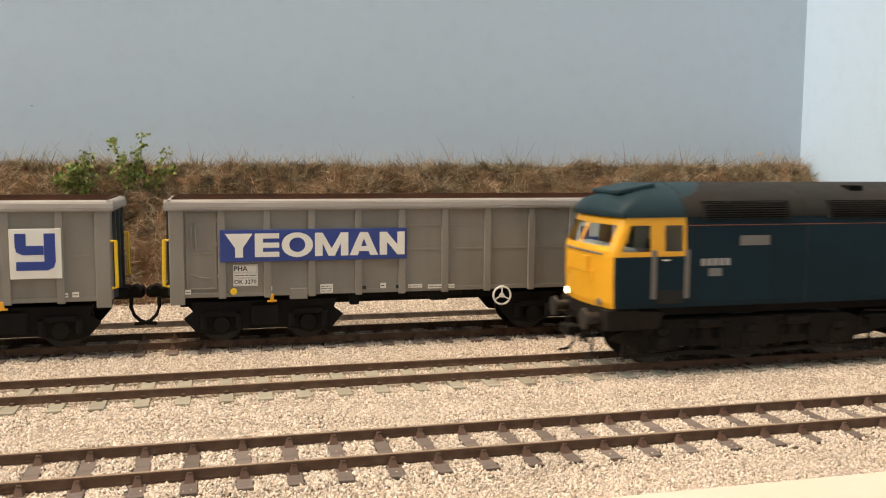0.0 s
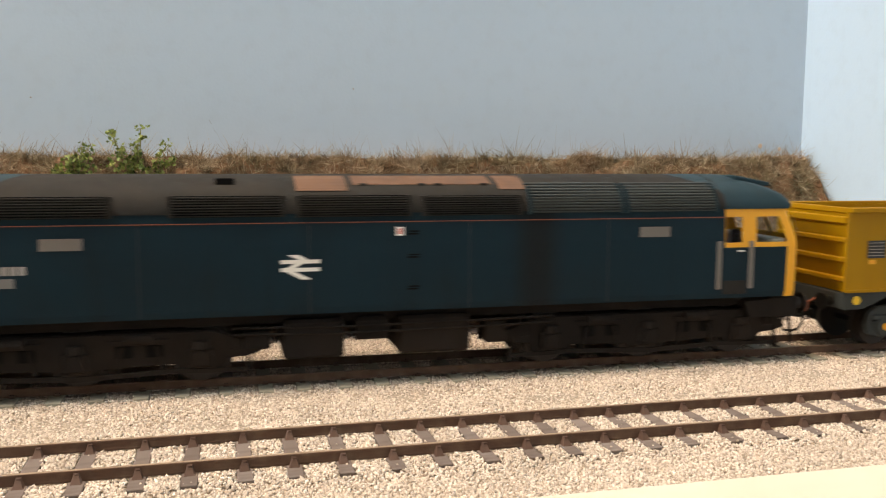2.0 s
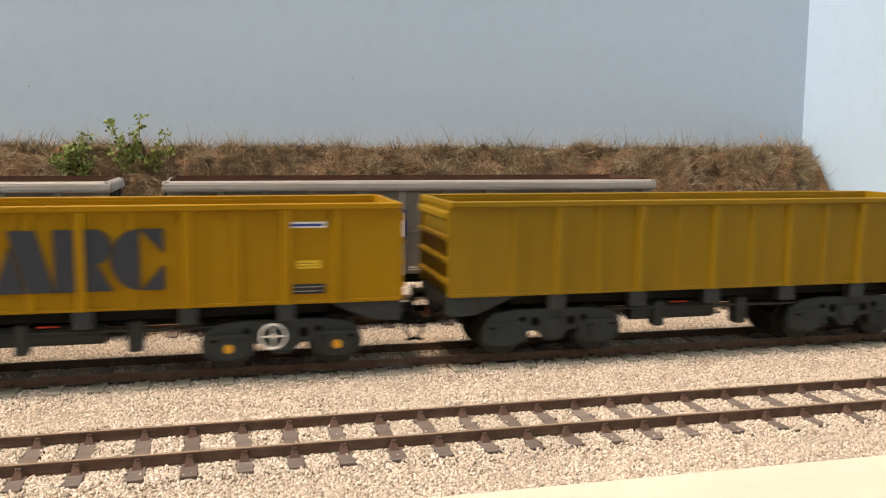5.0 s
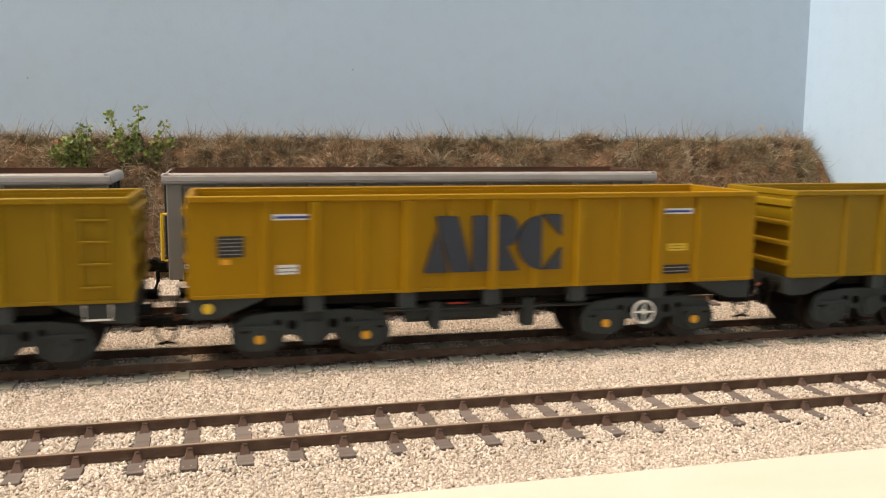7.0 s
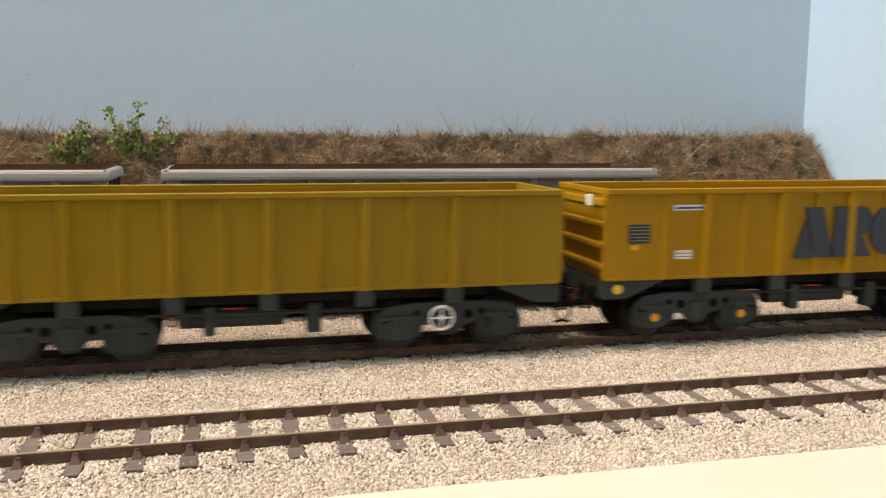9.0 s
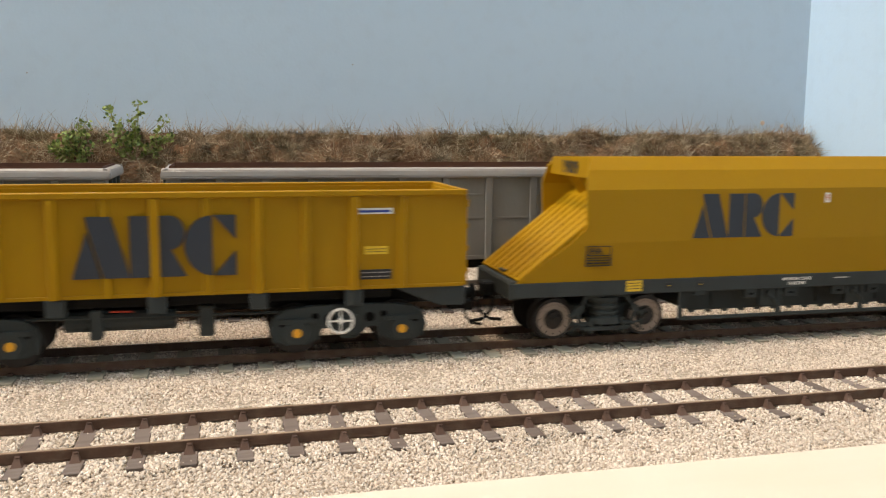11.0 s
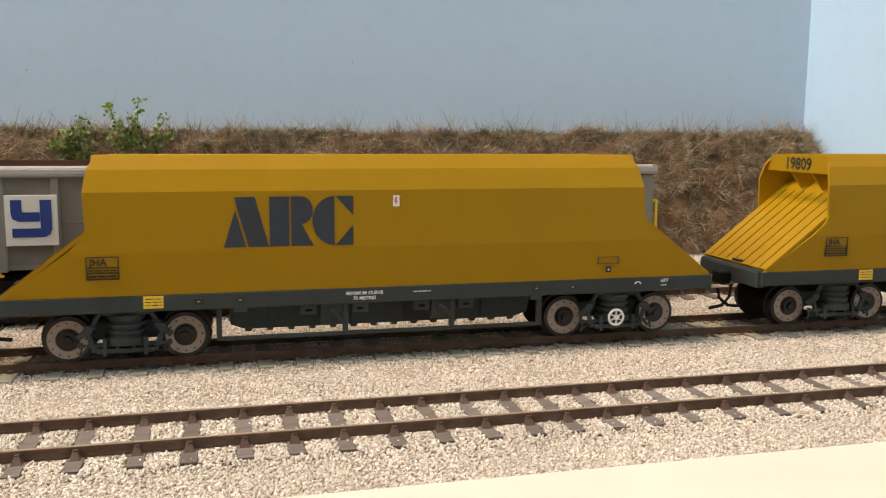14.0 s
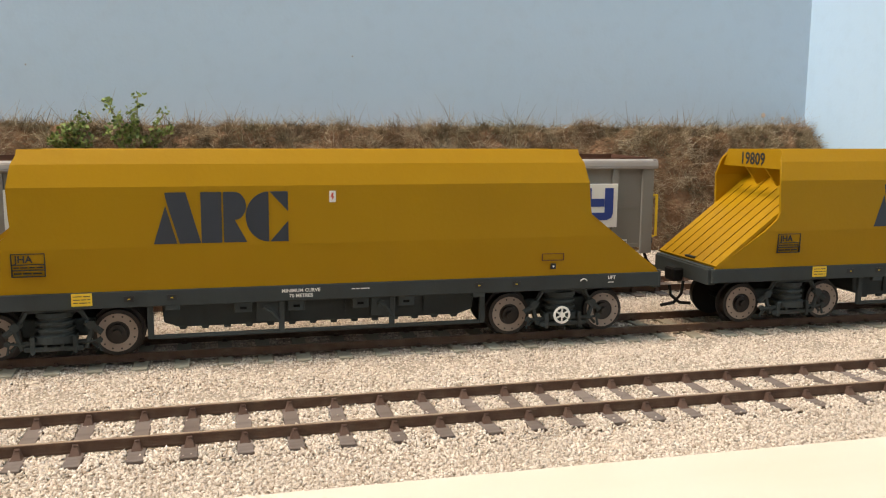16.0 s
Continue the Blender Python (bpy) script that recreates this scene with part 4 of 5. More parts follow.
        flat("data_panel", -91.2, -87.2, 26, 28.2, "hand_grey", "pale grey data panel")
        flat("warning_flash", 2.6, 4.6, 36.8, 39, "white", "white and red warning flash")
        flat("warning_flash_mark", 3.1, 4.1, 37.2, 38.6, "label_red", "", .16)
        for i in range(5):
            flat("number_bar", -93.7 + i * 1.9, -92.3 + i * 1.9, 29.0, 31.0, "rim_grey")
        # Black strips on the body side stand for the shade inside slots.
        for z in (37.0, 31.0, 22.8):
            flat("slot", 5.6, 8.4, z, z + .45, "gap")
            flat("slot", 5.9, 8.8, z + .7, z + 1.05, "gap")
        for x in (-60, -19.5, 22, 61):
            flat("panel_seam", x, x + .22, 17.8, 40, "label_black", "", .05)
        a0, a1 = sorted((w - y * .05, w + y * .12))
        ar = bmesh.new()
        ox = -21.6
        for z in (28.2, 30.2):
            add_box(ar, ox - 4.8, ox + 4.8, a0, a1, z, z + .95)
        add_prism(ar, [(ox - 3.2, 32.4), (ox - .4, 32.4), (ox + 3.8, 30.2), (ox + 1.6, 30.2)], a0, a1)
        add_prism(ar, [(ox - 1.4, 30.2), (ox + .8, 30.2), (ox - 1.4, 29.1), (ox - 3.6, 29.1)], a0, a1)
        add_prism(ar, [(ox - 3.6, 28.2), (ox - 1.4, 28.2), (ox + 2.9, 26.2), (ox + .2, 26.2)], a0, a1)
        part("emblem", ar, M["white"], t, "cream emblem of plain bars and slants")
    # under-body tanks and boxes
    part("underframe", box(-106, 106, -13, 13, 14.5, 17.6), M["loco_frame"], t)
    for x0, x1, z0 in ((-26, -10.5, 5.4), (3.5, 23, 5.6), (-8, 1, 9.8)):
        part("under_tank", box(x0, x1, -15.8, 15.8, z0, 15.6, .8), M["loco_frame"], t, "grimy tank below the body")
    pipes = bmesh.new()
    for z in (12.5, 14.2):
        add_tube(pipes, [(-38, -15.8, z), (-10, -16, z - .6), (24, -16, z - .4), (46, -15.8, z)], .35, 5)
    add_box(pipes, -36, -29, -15.5, -11, 8.5, 13, .4)
    add_box(pipes, 27, 33, -15.5, -11, 7.5, 13.5, .4)
    part("pipe_run", pipes, M["loco_frame"], t)
    loco_bogie(-75, t)
    loco_bogie(75, t)
    return t


# ---------------------------------------------------------------- yellow box wagons
BOX_RIBS = [-58.6, -46.5, -34.6, -22.8, -11.1, 0, 11.9, 24, 35.6, 47.6, 59.8]


def box_bogie(cx, parent, hubs, wheel_at):
    bo = part("bogie", box(-3.5, 3.5, -13.5, 13.5, 8.2, 12, .4), M["bogie_grey"], parent, "grey-green cast two-axle bogie")
    bo.location = (cx * MM, 0, 0)
    out = [(-20.2, 7.2), (-19.2, 10.6), (-16.5, 12.3), (-10, 13.1), (10, 13.1), (16.5, 12.3), (19.2, 10.6), (20.2, 7.2), (19.4, 4.4), (16.4, 3.1), (10.8, 3.1), (8.4, 4.4), (6.9, 7.2), (4.6, 7.0), (1.8, 4.2), (-1.8, 4.2), (-4.6, 7.0), (-6.9, 7.2), (-8.4, 4.4), (-10.8, 3.1), (-16.4, 3.1), (-19.4, 4.4)]
    for s in (-1, 1):
        y0, y1 = sorted((s * 12.4, s * 14.2))
        part("side_frame", prism(out, y0, y1, "y", .25), M["bogie_grey"], bo)
        for ax in (-13.5, 13.5):
            bits = bmesh.new()
            add_cyl(bits, (ax, s * 14.2, 6.4), 3.2, s * .8, "y", 20, 2.9)
            a0, a1 = sorted((s * 14.1, s * 14.9))
            add_box(bits, ax - 4.6, ax + 4.6, a0, a1, 8.6, 10, .25)
            add_tube(bits, [(ax - 5.6, s * 14.5, 4.2), (ax - 5.9, s * 14.5, 8)], .35, 5)
            add_tube(bits, [(ax + 5.6, s * 14.5, 4.2), (ax + 5.9, s * 14.5, 8)], .35, 5)
            part("axle_box", bits, M["bogie_grey"], bo)
        # Black discs laid on the frame paint the shade of its holes.
        for q, z, r in ((-5.2, 9.7, 1.25), (5.2, 9.7, 1.25), (-8.8, 10.4, .85), (8.8, 10.4, .85), (-17.2, 8.6, .7), (17.2, 8.6, .7)):
            part("hole", cyl((q, s * 14.15, z), r, s * .3, "y", 14), M["gap"], bo)
        a0, a1 = sorted((s * 14.1, s * 15.2))
        part("spring_cover", prism([(-2.8, 8.6), (-2, 10.6), (2, 10.6), (2.8, 8.6), (1.3, 5.2), (-1.3, 5.2)], a0, a1, "y", .3), M["bogie_grey"], bo)
        for ax in (-13.5, 13.5):
            part("axle_cap", cyl((ax, s * 15, 6.4), 1.15, s * .5, "y", 16), M["cab_yellow"] if hubs else M["bogie_grey"], bo, "yellow axle cap" if hubs else "")
    if wheel_at is not None:
        hand_wheel(wheel_at, -16.2, 9.3, 3.4, 4, bo)
    for ax in (-13.5, 13.5):
        wheelset(cx + ax, 5.9, parent)


def box_wagon(marked, label, ladder=False, tag=False):
    t = thing("box_wagon", 0, B, 0, label, "wagon", "yellow box wagons in the train")
    paintm = M["yellow"] if marked else M["olive"]
    L, W, Z0, Z1 = 76.2, 16.7, 17.6, 42.6
    for s in (-1, 1):
        part("side_panel", box(-L, L, *sorted((s * W, s * (W - .9))), Z0, Z1 - 1), paintm, t)
        part("end_panel", box(*sorted((s * L, s * (L - .9))), -W + .9, W - .9, Z0, Z1 - 1), paintm, t)
    part("floor_plate", box(-L + .9, L - .9, -W + .9, W - .9, Z0, Z0 + 1), paintm, t)
    rim = bmesh.new()
    for s in (-1, 1):
        y0, y1 = sorted((s * (W - .5), s * (W + 1.3)))
        add_box(rim, -L - .6, L + .6, y0, y1, Z1 - 1.5, Z1, .22)
        x0, x1 = sorted((s * (L - .6), s * (L + .6)))
        add_box(rim, x0, x1, -W + .4, W - .4, Z1 - 1.7, Z1 - .05, .2)
    part("top_rail", rim, paintm, t)
    for s in (-1, 1):
        part("bottom_rail", box(-L, L, *sorted((s * (W - .1), s * (W + .3))), Z0 - .2, Z0 + .7, .1), paintm, t)
        for i, x in enumerate(BOX_RIBS):
            thick = i % 2 == 1
            hw, d = (1.35, 1.25) if thick else (1.2, .75)
            y0, y1 = sorted((s * (W - .05), s * (W + d)))
            part("rib", prism([(x - hw, y0 if s > 0 else y1), (x - hw * .75, y1 if s > 0 else y0), (x + hw * .75, y1 if s > 0 else y0), (x + hw, y0 if s > 0 else y1)], Z0 - .1, Z1 - 1.6, "z"), paintm, t)
            if thick:
                part("bolster_bracket", box(x - 2.2, x + 2.2, *sorted((s * 13, s * (W + .5))), 13.2, Z0 - .15, .25), M["frame_grey"], t, "grey support bracket below the rib")
        # horizontally ribbed ends
        for z, h in ((39.4, 1.6), (33.4, 1.1), (27.6, 1.1), (21.8, 1.1)):
            x0, x1 = sorted((s * (L - .05), s * (L + 1.6)))
            part("end_rib", box(x0, x1, -W + .3, W - .3, z - h, z + h * .3, .3), paintm, t)
        for y in (-W + .5, W - .5):
            x0, x1 = sorted((s * (L - .05), s * (L + .9)))
            part("corner_post", box(x0, x1, y - .6, y + .6, Z0, Z1 - 1.6, .1), paintm, t)
        # grey frame ends with sloping gussets
        for y in (-1, 1):
            y0, y1 = sorted((y * 14.6, y * 16.4))
            part("frame_gusset", prism([(s * 76.4, 17.4), (s * 58, 17.4), (s * 62, 15.6), (s * 70, 12.4), (s * 76.4, 12.2)], y0, y1, "y", .15), M["frame_grey"], t)
            part("jacking_mark", cyl((s * 72.5, y * 16.4, 15.0), 1.35, y * .2, "y", 16), M["bright_yellow"] if (marked and s < 0) else M["frame_grey"], t, "round yellow jacking mark" if (marked and s < 0) else "")
        part("headstock", box(min(s * 74.4, s * 77), max(s * 74.4, s * 77), -16, 16, 12.4, 17.4, .3), M["frame_grey"], t)
        for y in (-11, 11):
            bf = cyl((s * 76.8, y, 14.4), 1.4, s * 3.4, "x", 14)
            add_cyl(bf, (s * 80, y, 14.4), 2.5, s * .7, "x", 18)
            part("buffer", bf, M["black"], t)
        hose = tube([(s * 77, -4, 14), (s * 79.5, -4, 13), (s * 80.4, -4, 10)], .4, 5)
        part("brake_hose", hose, M["stripe"] if s < 0 else M["black"], t)
        coupling(s * 76, s, t, M["black"])
    part("centre_sill", box(-74, 74, -5, 5, 11.2, 17.3, .3), M["black"], t)
    part("solebar", box(-58, 58, -12.6, 12.6, 14.2, 17.4, .3), M["black"], t)
    gear = bmesh.new()
    add_cyl(gear, (-22, -9, 10.5), 2.6, 26, "x", 16)
    add_box(gear, 9.5, 13.2, -13.6, -9.5, 6.4, 14, .4)
    add_box(gear, -16, -13, -13.6, -9, 6.6, 14, .4)
    add_tube(gear, [(-30, -13, 12.2), (30, -13, 11.6)], .4, 5)
    part("brake_gear", gear, M["frame_grey"], t, "grey brake cylinder and levers")
    part("brake_pipe", tube([(-11, -12.9, 13.4), (-6, -12.9, 13.3)], .25, 5), M["label_red"], t, "red brake pipe")
    box_bogie(-46.8, t, marked, None)
    box_bogie(46.8, t, marked, None if ladder else -2.6)
    if marked:
        y = -W - .02
        logo_shapes(-18.6, 22.3, 37.4, 14.6, y, .84, t)
        b = plate("data_panel", -69.9, -63.6, 27.6, 32.8, y, M["label_black"], t, "black data panel with white lines")
        text_bars(-69.4, -64.1, 27.9, 32.6, 5, y - .14, M["rim_grey"], b, 4)
        plate("square_mark", -69.2, -66.8, 25.8, 27.1, y, M["cab_yellow"], t, "small orange square")
        for x in (-56.6, 48.3):
            p = plate("owner_label", x, x + 9.3, 36.5, 38.0, y, M["white"], t, "white label with a blue line")
            part("line", box(x + .6, x + 8.7, y - .18, y - .1, 36.9, 37.5), M["letter_blue"], p)
        b = plate("small_label", -55.7, -50.7, 23.0, 25.4, y, M["white"], t, "small white label")
        text_bars(-55.3, -51.1, 23.2, 25.1, 2, y - .14, M["label_black"], b, 9)
        b = plate("yellow_label", 50.3, 56.2, 26.3, 28.3, y, M["bright_yellow"], t, "bright yellow label with dark writing")
        text_bars(51, 55.5, 26.6, 28, 2, y - .14, M["label_black"], b, 11)
        b = plate("dark_label", 49.1, 57.2, 19.9, 22.4, y, M["label_black"], t, "black label with pale writing")
        text_bars(49.5, 56.8, 20.1, 22.2, 2, y - .14, M["rim_grey"], b, 12)
    if tag:
        part("end_tag", box(-L - 2.4, -L - 1.5, -10.2, -7.4, 37.6, 40.6, .1), M["white"], t, "white square tag on the wagon end")
    if ladder:
        # end ladder with foot loop
        lad = bmesh.new()
        for z in (21, 26.5, 31.8, 37):
            add_box(lad, 65.2, 71.8, -W - .9, -W - .3, z, z + .6, .1)
        for x in (65.2, 71.8):
            add_box(lad, x - .3, x + .3, -W - .8, -W + .02, 18.5, 40.5, .1)
        part("ladder", lad, paintm, t, "painted side ladder")
        part("foot_loop", tube([(65.5, -16.6, 17), (65.5, -16.6, 13.4), (71.5, -16.6, 13.4), (71.5, -16.6, 17)], .3, 6), M["white"], t, "white foot step loop")
    return t


# ---------------------------------------------------------------- yellow hopper wagons
def hopper_wagon(number, label):
    t = thing("hopper_wagon", 0, B, 0, label, "wagon", "yellow hopper wagons in the train")
    LEV = [(17.2, 91.6, 16.3), (22, 85, 16.75), (27.7, 77.1, 17.3), (31.2, 72.3, 17.3), (33.2, 70.9, 17.3), (35.5, 70.5, 17.3), (42, 70.4, 17.3), (47.2, 69.4, 15.5), (50.6, 67.6, 13.3)]
    ADD = [-.5, -.7, -.7, .2, .9, 1.5, 1.8, 1.9, 2.0]  # the end with the number rises more steeply
    for s in (-1, 1):
        bm = bmesh.new()
        rows = []
        for (z, hl, hw), more in zip(LEV, ADD):
            x0, x1 = -hl - more, hl - (.4 if z > 40 else 0)
            z -= .6 if s > 0 and z > 50 else 0
            rows.append([bm.verts.new((x, s * hw, z)) for x in [x0 + (x1 - x0) * k / 8 for k in range(9)]])
        for a, b in zip(rows, rows[1:]):
            for k in range(8):
                bm.faces.new((a[k], a[k + 1], b[k + 1], b[k]))
        bmesh.ops.recalc_face_normals(bm, faces=bm.faces)
        bm.normal_update()
        if sum(f.normal.y for f in bm.faces) * s < 0:
            bmesh.ops.reverse_faces(bm, faces=bm.faces)
        bmesh.ops.solidify(bm, geom=list(bm.faces), thickness=.7)  # grows inwards
        part("side_panel", bm, M["hopper"], t, "faceted yellow hopper side")
    part("hopper_inside", box(-60, 60, -12.2, 12.2, 44, 47.5), M["rust"], t, "rusty inside of the hopper")
    for s in (-1, 1):
        # sloping end sheet with ribs, header plate and gussets
        sl = prism([(s * 90.4, 17.3), (s * 90.9, 18.1), (s * 58.4, 43.4), (s * 57.9, 42.6)], -16.6, 16.6)
        sheet = part("slope_sheet", sl, M["hopper"], t, "sloping ribbed yellow end sheet")
        for k in range(7):
            y = -13.2 + 26.4 * k / 6
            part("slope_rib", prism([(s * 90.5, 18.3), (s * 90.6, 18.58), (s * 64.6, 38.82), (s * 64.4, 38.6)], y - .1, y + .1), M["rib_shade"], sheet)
        hd = prism([(-13.2, 50.6), (13.2, 50.0), (15.4, 47.2), (16.2, 44.9), (-16.2, 44.9), (-15.4, 47.2)], *sorted((s * (69.5 if s < 0 else 67.2), s * (70.3 if s < 0 else 68.0))), "x")
        header = part("header_plate", hd, M["hopper"], t, "yellow end header plate with the wagon number")
        for y in (-5, 5):
            part("gusset", prism([(s * (69.4 if s < 0 else 67.2), 45), (s * 60.5, 45), (s * 60.5, 41.8), (s * 65, 39.5)], y - .35, y + .35), M["hopper"], t)
        if s < 0:
            lettering(number, 3.5, -70.4, 0, 47.3, M["label_black"], header, -90)
        # frame end
        part("frame_end", box(min(s * 90.2, s * 92.8), max(s * 90.2, s * 92.8), -15.6, 15.6, 12.6, 17.1, .2), M["frame_grey"], t, "grey frame headstock")
        part("end_floor", box(min(s * 86.5, s * 92.4), max(s * 86.5, s * 92.4), -15.4, 15.4, 16.4, 17.5, .15), M["frame_grey"], t)
        part("step_pad", box(min(s * 89, s * 90.8), max(s * 89, s * 90.8), -4, 1, 18.4, 19.0, .1), M["label_black"], t)
        bf = box(min(s * 92.8, s * 96.5), max(s * 92.8, s * 96.5), -2.6, 2.6, 11.5, 15.5, .5)
        part("coupling_head", bf, M["black"], t, "black buckeye coupling head")
        if s < 0:
            hook = tube([(-94, -4.5, 12), (-94.5, -4.6, 8.2), (-97, -4.6, 5.6), (-101, -4.6, 5.0)], .5, 6)
            add_tube(hook, [(-98.5, -4.6, 11), (-98, -4.6, 8), (-95, -4.6, 5.6), (-91.5, -4.6, 5.2)], .5, 6)
            part("coupling_hook", hook, M["black"], t, "black wire coupling hook")
    for s in (-1, 1):
        part("side_frame", box(-91.8, 91.8, *sorted((s * 14.2, s * 16.6)), 13.2, 17.15, .2), M["frame_grey"], t, "grey frame side rail")
    # lower discharge gear
    part("discharge_trough", prism([(-40, 13.4), (41, 13.4), (40, 7.6), (36, 6.3), (-36, 6.3), (-39.5, 7.6)], -9.5, 9.5, "y", .3), M["frame_grey"], t, "dark grey discharge trough")
    part("inner_sill", box(-88, 88, -5, 5, 11.5, 17.1, .3), M["black"], t)
    part("guard_rail", box(-42.6, 41.6, -15.6, -14.8, 4.9, 5.9, .15), M["frame_grey"], t, "thin grey lower rail")
    for x in (-42.2, -11, 17, 41.2):
        part("hanger_post", box(x - .7, x + .7, -15.7, -14.6, 5, 13.4, .12), M["frame_grey"], t)
    for x in (-20.3, -7.3, 8.8, 20.7):
        b = part("slotted_bracket", box(x - 2.1, x + 2.1, -15.9, -14.6, 10.6, 13.35, .15), M["frame_grey"], t)
        # The slot's shade is a black strip on the bracket.
        part("slot", box(x - .8, x + .8, -16.0, -15.8, 11.5, 12.1), M["gap"], b)
    for x in (-37, 40):
        part("label_bracket", box(x - 1.7, x + 1.7, -16.5, -15, 12.1, 14.4, .12), M["frame_grey"], t)
    for x in (-13.8, 14.9):
        b = part("door_lever_plate", prism([(x - 3.4, 13.4), (x + 3.0, 13.4), (x + 3.0, 8.6), (x + 1.6, 7.8), (x - 3.4, 8.2)], -15.3, -14.2, "y", .15), M["frame_grey"], t, "dark grey door lever plate")
        part("lever", tube([(x - 1.6, -15.5, 11.8), (x + .4, -15.8, 10.6), (x + 2.2, -15.5, 8.0)], .5, 6), M["frame_grey"], b)
        part("pivot", cyl((x - .6, -15.2, 11.2), 1.1, -.7, "y", 14), M["frame_grey"], b)
    for k in range(14):
        x = -35 + k * 5.4
        part("door_tooth", prism([(x - 1.1, 6.6), (x + 1.1, 6.6), (x + .7, 5.6), (x - .7, 5.6)], -9.2, -8.2), M["frame_grey"], t)
    for x in (-29, -8, 6, 27):
        part("trough_rib", prism([(x - .4, 13.2), (x + .4, 13.2), (x + .4, 7.4), (x - .4, 7.4)], -10.1, -9.4), M["frame_grey"], t)
    # bogies: air springs and links between exposed wheels
    for cx in (-64.2, 64.4):
        bo = part("bogie", box(-9, 9, -8.5, 8.5, 5, 9.5, .4), M["bogie_grey"], t, "grey bogie with exposed tan-faced wheels")
        bo.location = (cx * MM, 0, 0)
        for s in (-1, 1):
            sp = turned((0, s * 11.2), ((5.0, 0), (5.0, 5.0), (6.6, 5.0), (6.8, 4.1), (7.4, 4.0), (7.7, 4.5), (8.3, 4.5), (8.6, 3.9), (9.1, 3.9), (9.4, 4.5), (10.0, 4.5), (10.3, 3.9), (10.8, 3.9), (11.1, 4.5), (12.2, 4.4), (12.2, 0)))
            part("air_spring", sp, M["bogie_grey"], bo, "dark grey ribbed suspension unit")
            fr = bmesh.new()
            add_box(fr, -6.6, 6.6, *sorted((s * 10.5, s * 15)), 3.0, 4.2, .2)
            add_box(fr, -8.4, 8.4, *sorted((s * 13.4, s * 14.4)), 4.4, 5.4, .2)
            add_box(fr, -6, 6, *sorted((s * 9, s * 14.6)), 12.2, 13.3, .2)
            for q in (-1, 1):
                add_tube(fr, [(q * 6, s * 14, 12.6), (q * 8.6, s * 14, 8), (q * 7, s * 14, 3.4)], .7, 6)
                add_tube(fr, [(q * 7, s * 14.2, 9.8), (q * 10.8, s * 14.2, 7.0)], .8, 6)
                add_tube(fr, [(q * 5.2, s * 14, 3), (q * 8.2, s * 14, 4.8), (q * 9.6, s * 14, 3.2)], .45, 5)
                add_cyl(fr, (q * 8.4, s * 14.1, 9), 1.1, s * .9, "y", 10)
                add_cyl(fr, (q * 10.2, s * 14.3, 5.2), .7, s * .8, "y", 8)
                add_tube(fr, [(q * 6.4, s * 14.4, 4.6), (q * 9.8, s * 14.6, 5.2), (q * 10.4, s * 14.4, 2.6)], .38, 5)
                add_box(fr, *sorted((q * 4.2, q * 5.2)), *sorted((s * 13.2, s * 15.2)), 2.4, 6.6, .15)
                add_box(fr, *sorted((q * 1.4, q * 2.2)), *sorted((s * 14, s * 15)), 3.6, 6.2, .1)
            part("link_gear", fr, M["bogie_grey"], bo, "suspension links and brackets")
        for q in (-13.75, 13.75):
            wheelset(cx + q, 5.7, t, M["wheel_tan"])
        if cx > 0:
            hand_wheel(-.8, -16, 6.2, 2.4, 6, bo)
    # marks
    y = -17.3
    logo_shapes(-40.6, 28.4, 31.5, 12.2, y, .12, t)
    p = plate("warning_label", 1.0, 2.6, 37.8, 40.6, y, M["white"], t, "white label with a red lightning flash")
    part("flash", prism([(1.6, 40.1), (2.1, 40.1), (1.8, 39.3), (2.2, 39.2), (1.5, 38.1), (1.7, 39), (1.3, 39)], y - .2, y - .1), M["label_red"], p)
    lettering("JHA", 1.6, -69.3, -17.26, 25.5, M["label_black"], t)
    yb = -16.85
    panel = None
    for a, b, c, d in ((-72, -64.7, 26.7, 26.9), (-72, -64.7, 24.2, 24.4), (-72, -64.7, 22.9, 23.1), (-72, -64.7, 21.4, 21.6), (-72, -71.8, 21.4, 26.9), (-64.9, -64.7, 21.4, 26.9)):
        line = part("panel_line", box(a, b, yb - .45, yb + .3, c, d), M["label_black"], panel or t)
        panel = panel or line
    text_bars(-71.5, -65.2, 23.1, 24.2, 1, -17.05, M["label_black"], panel, 3)
    text_bars(-71.5, -65.2, 21.5, 23.0, 1, -16.95, M["label_black"], panel, 5)
    fr = bmesh.new()
    for a, b, c, d in ((57.2, 63.4, 23.1, 23.25), (57.2, 63.4, 21.3, 21.45), (57.2, 57.4, 21.3, 23.2), (63.2, 63.4, 21.3, 23.2)):
        add_box(fr, a, b, -17.0, -16.5, c, d)
    part("hatch_outline", fr, M["rust"], t, "small outlined hatch")
    b = plate("square_label", 59.7, 61.1, 19.0, 20.5, -16.75, M["label_black"], t, "small black square label", .25)
    part("dot", cyl((60.4, -17.1, 19.75), .3, .1, "y", 10), M["white"], b)
    y = -16.62
    b = plate("yellow_label", -59.6, -55, 14.0, 17, y, M["bright_yellow"], t, "bright yellow label with writing")
    text_bars(-59.2, -55.4, 14.4, 16.7, 3, y - .14, M["label_black"], b, 21)
    for x in (-46.8, -37, 40, 50.3):
        b = plate("small_label", x - 1.15, x + 1.15, 14.6, 16.0, y, M["label_black"], t, "small black label with yellow marks")
        part("mark", box(x - .3, x + .3, y - .18, y - .1, 15.15, 15.4), M["bright_yellow"], b)
    lettering("MINIMUM CURVE", .85, -6.2, y - .05, 15.8, M["white"], t)
    lettering("70 METRES", .85, -6.2, y - .05, 14.5, M["white"], t)
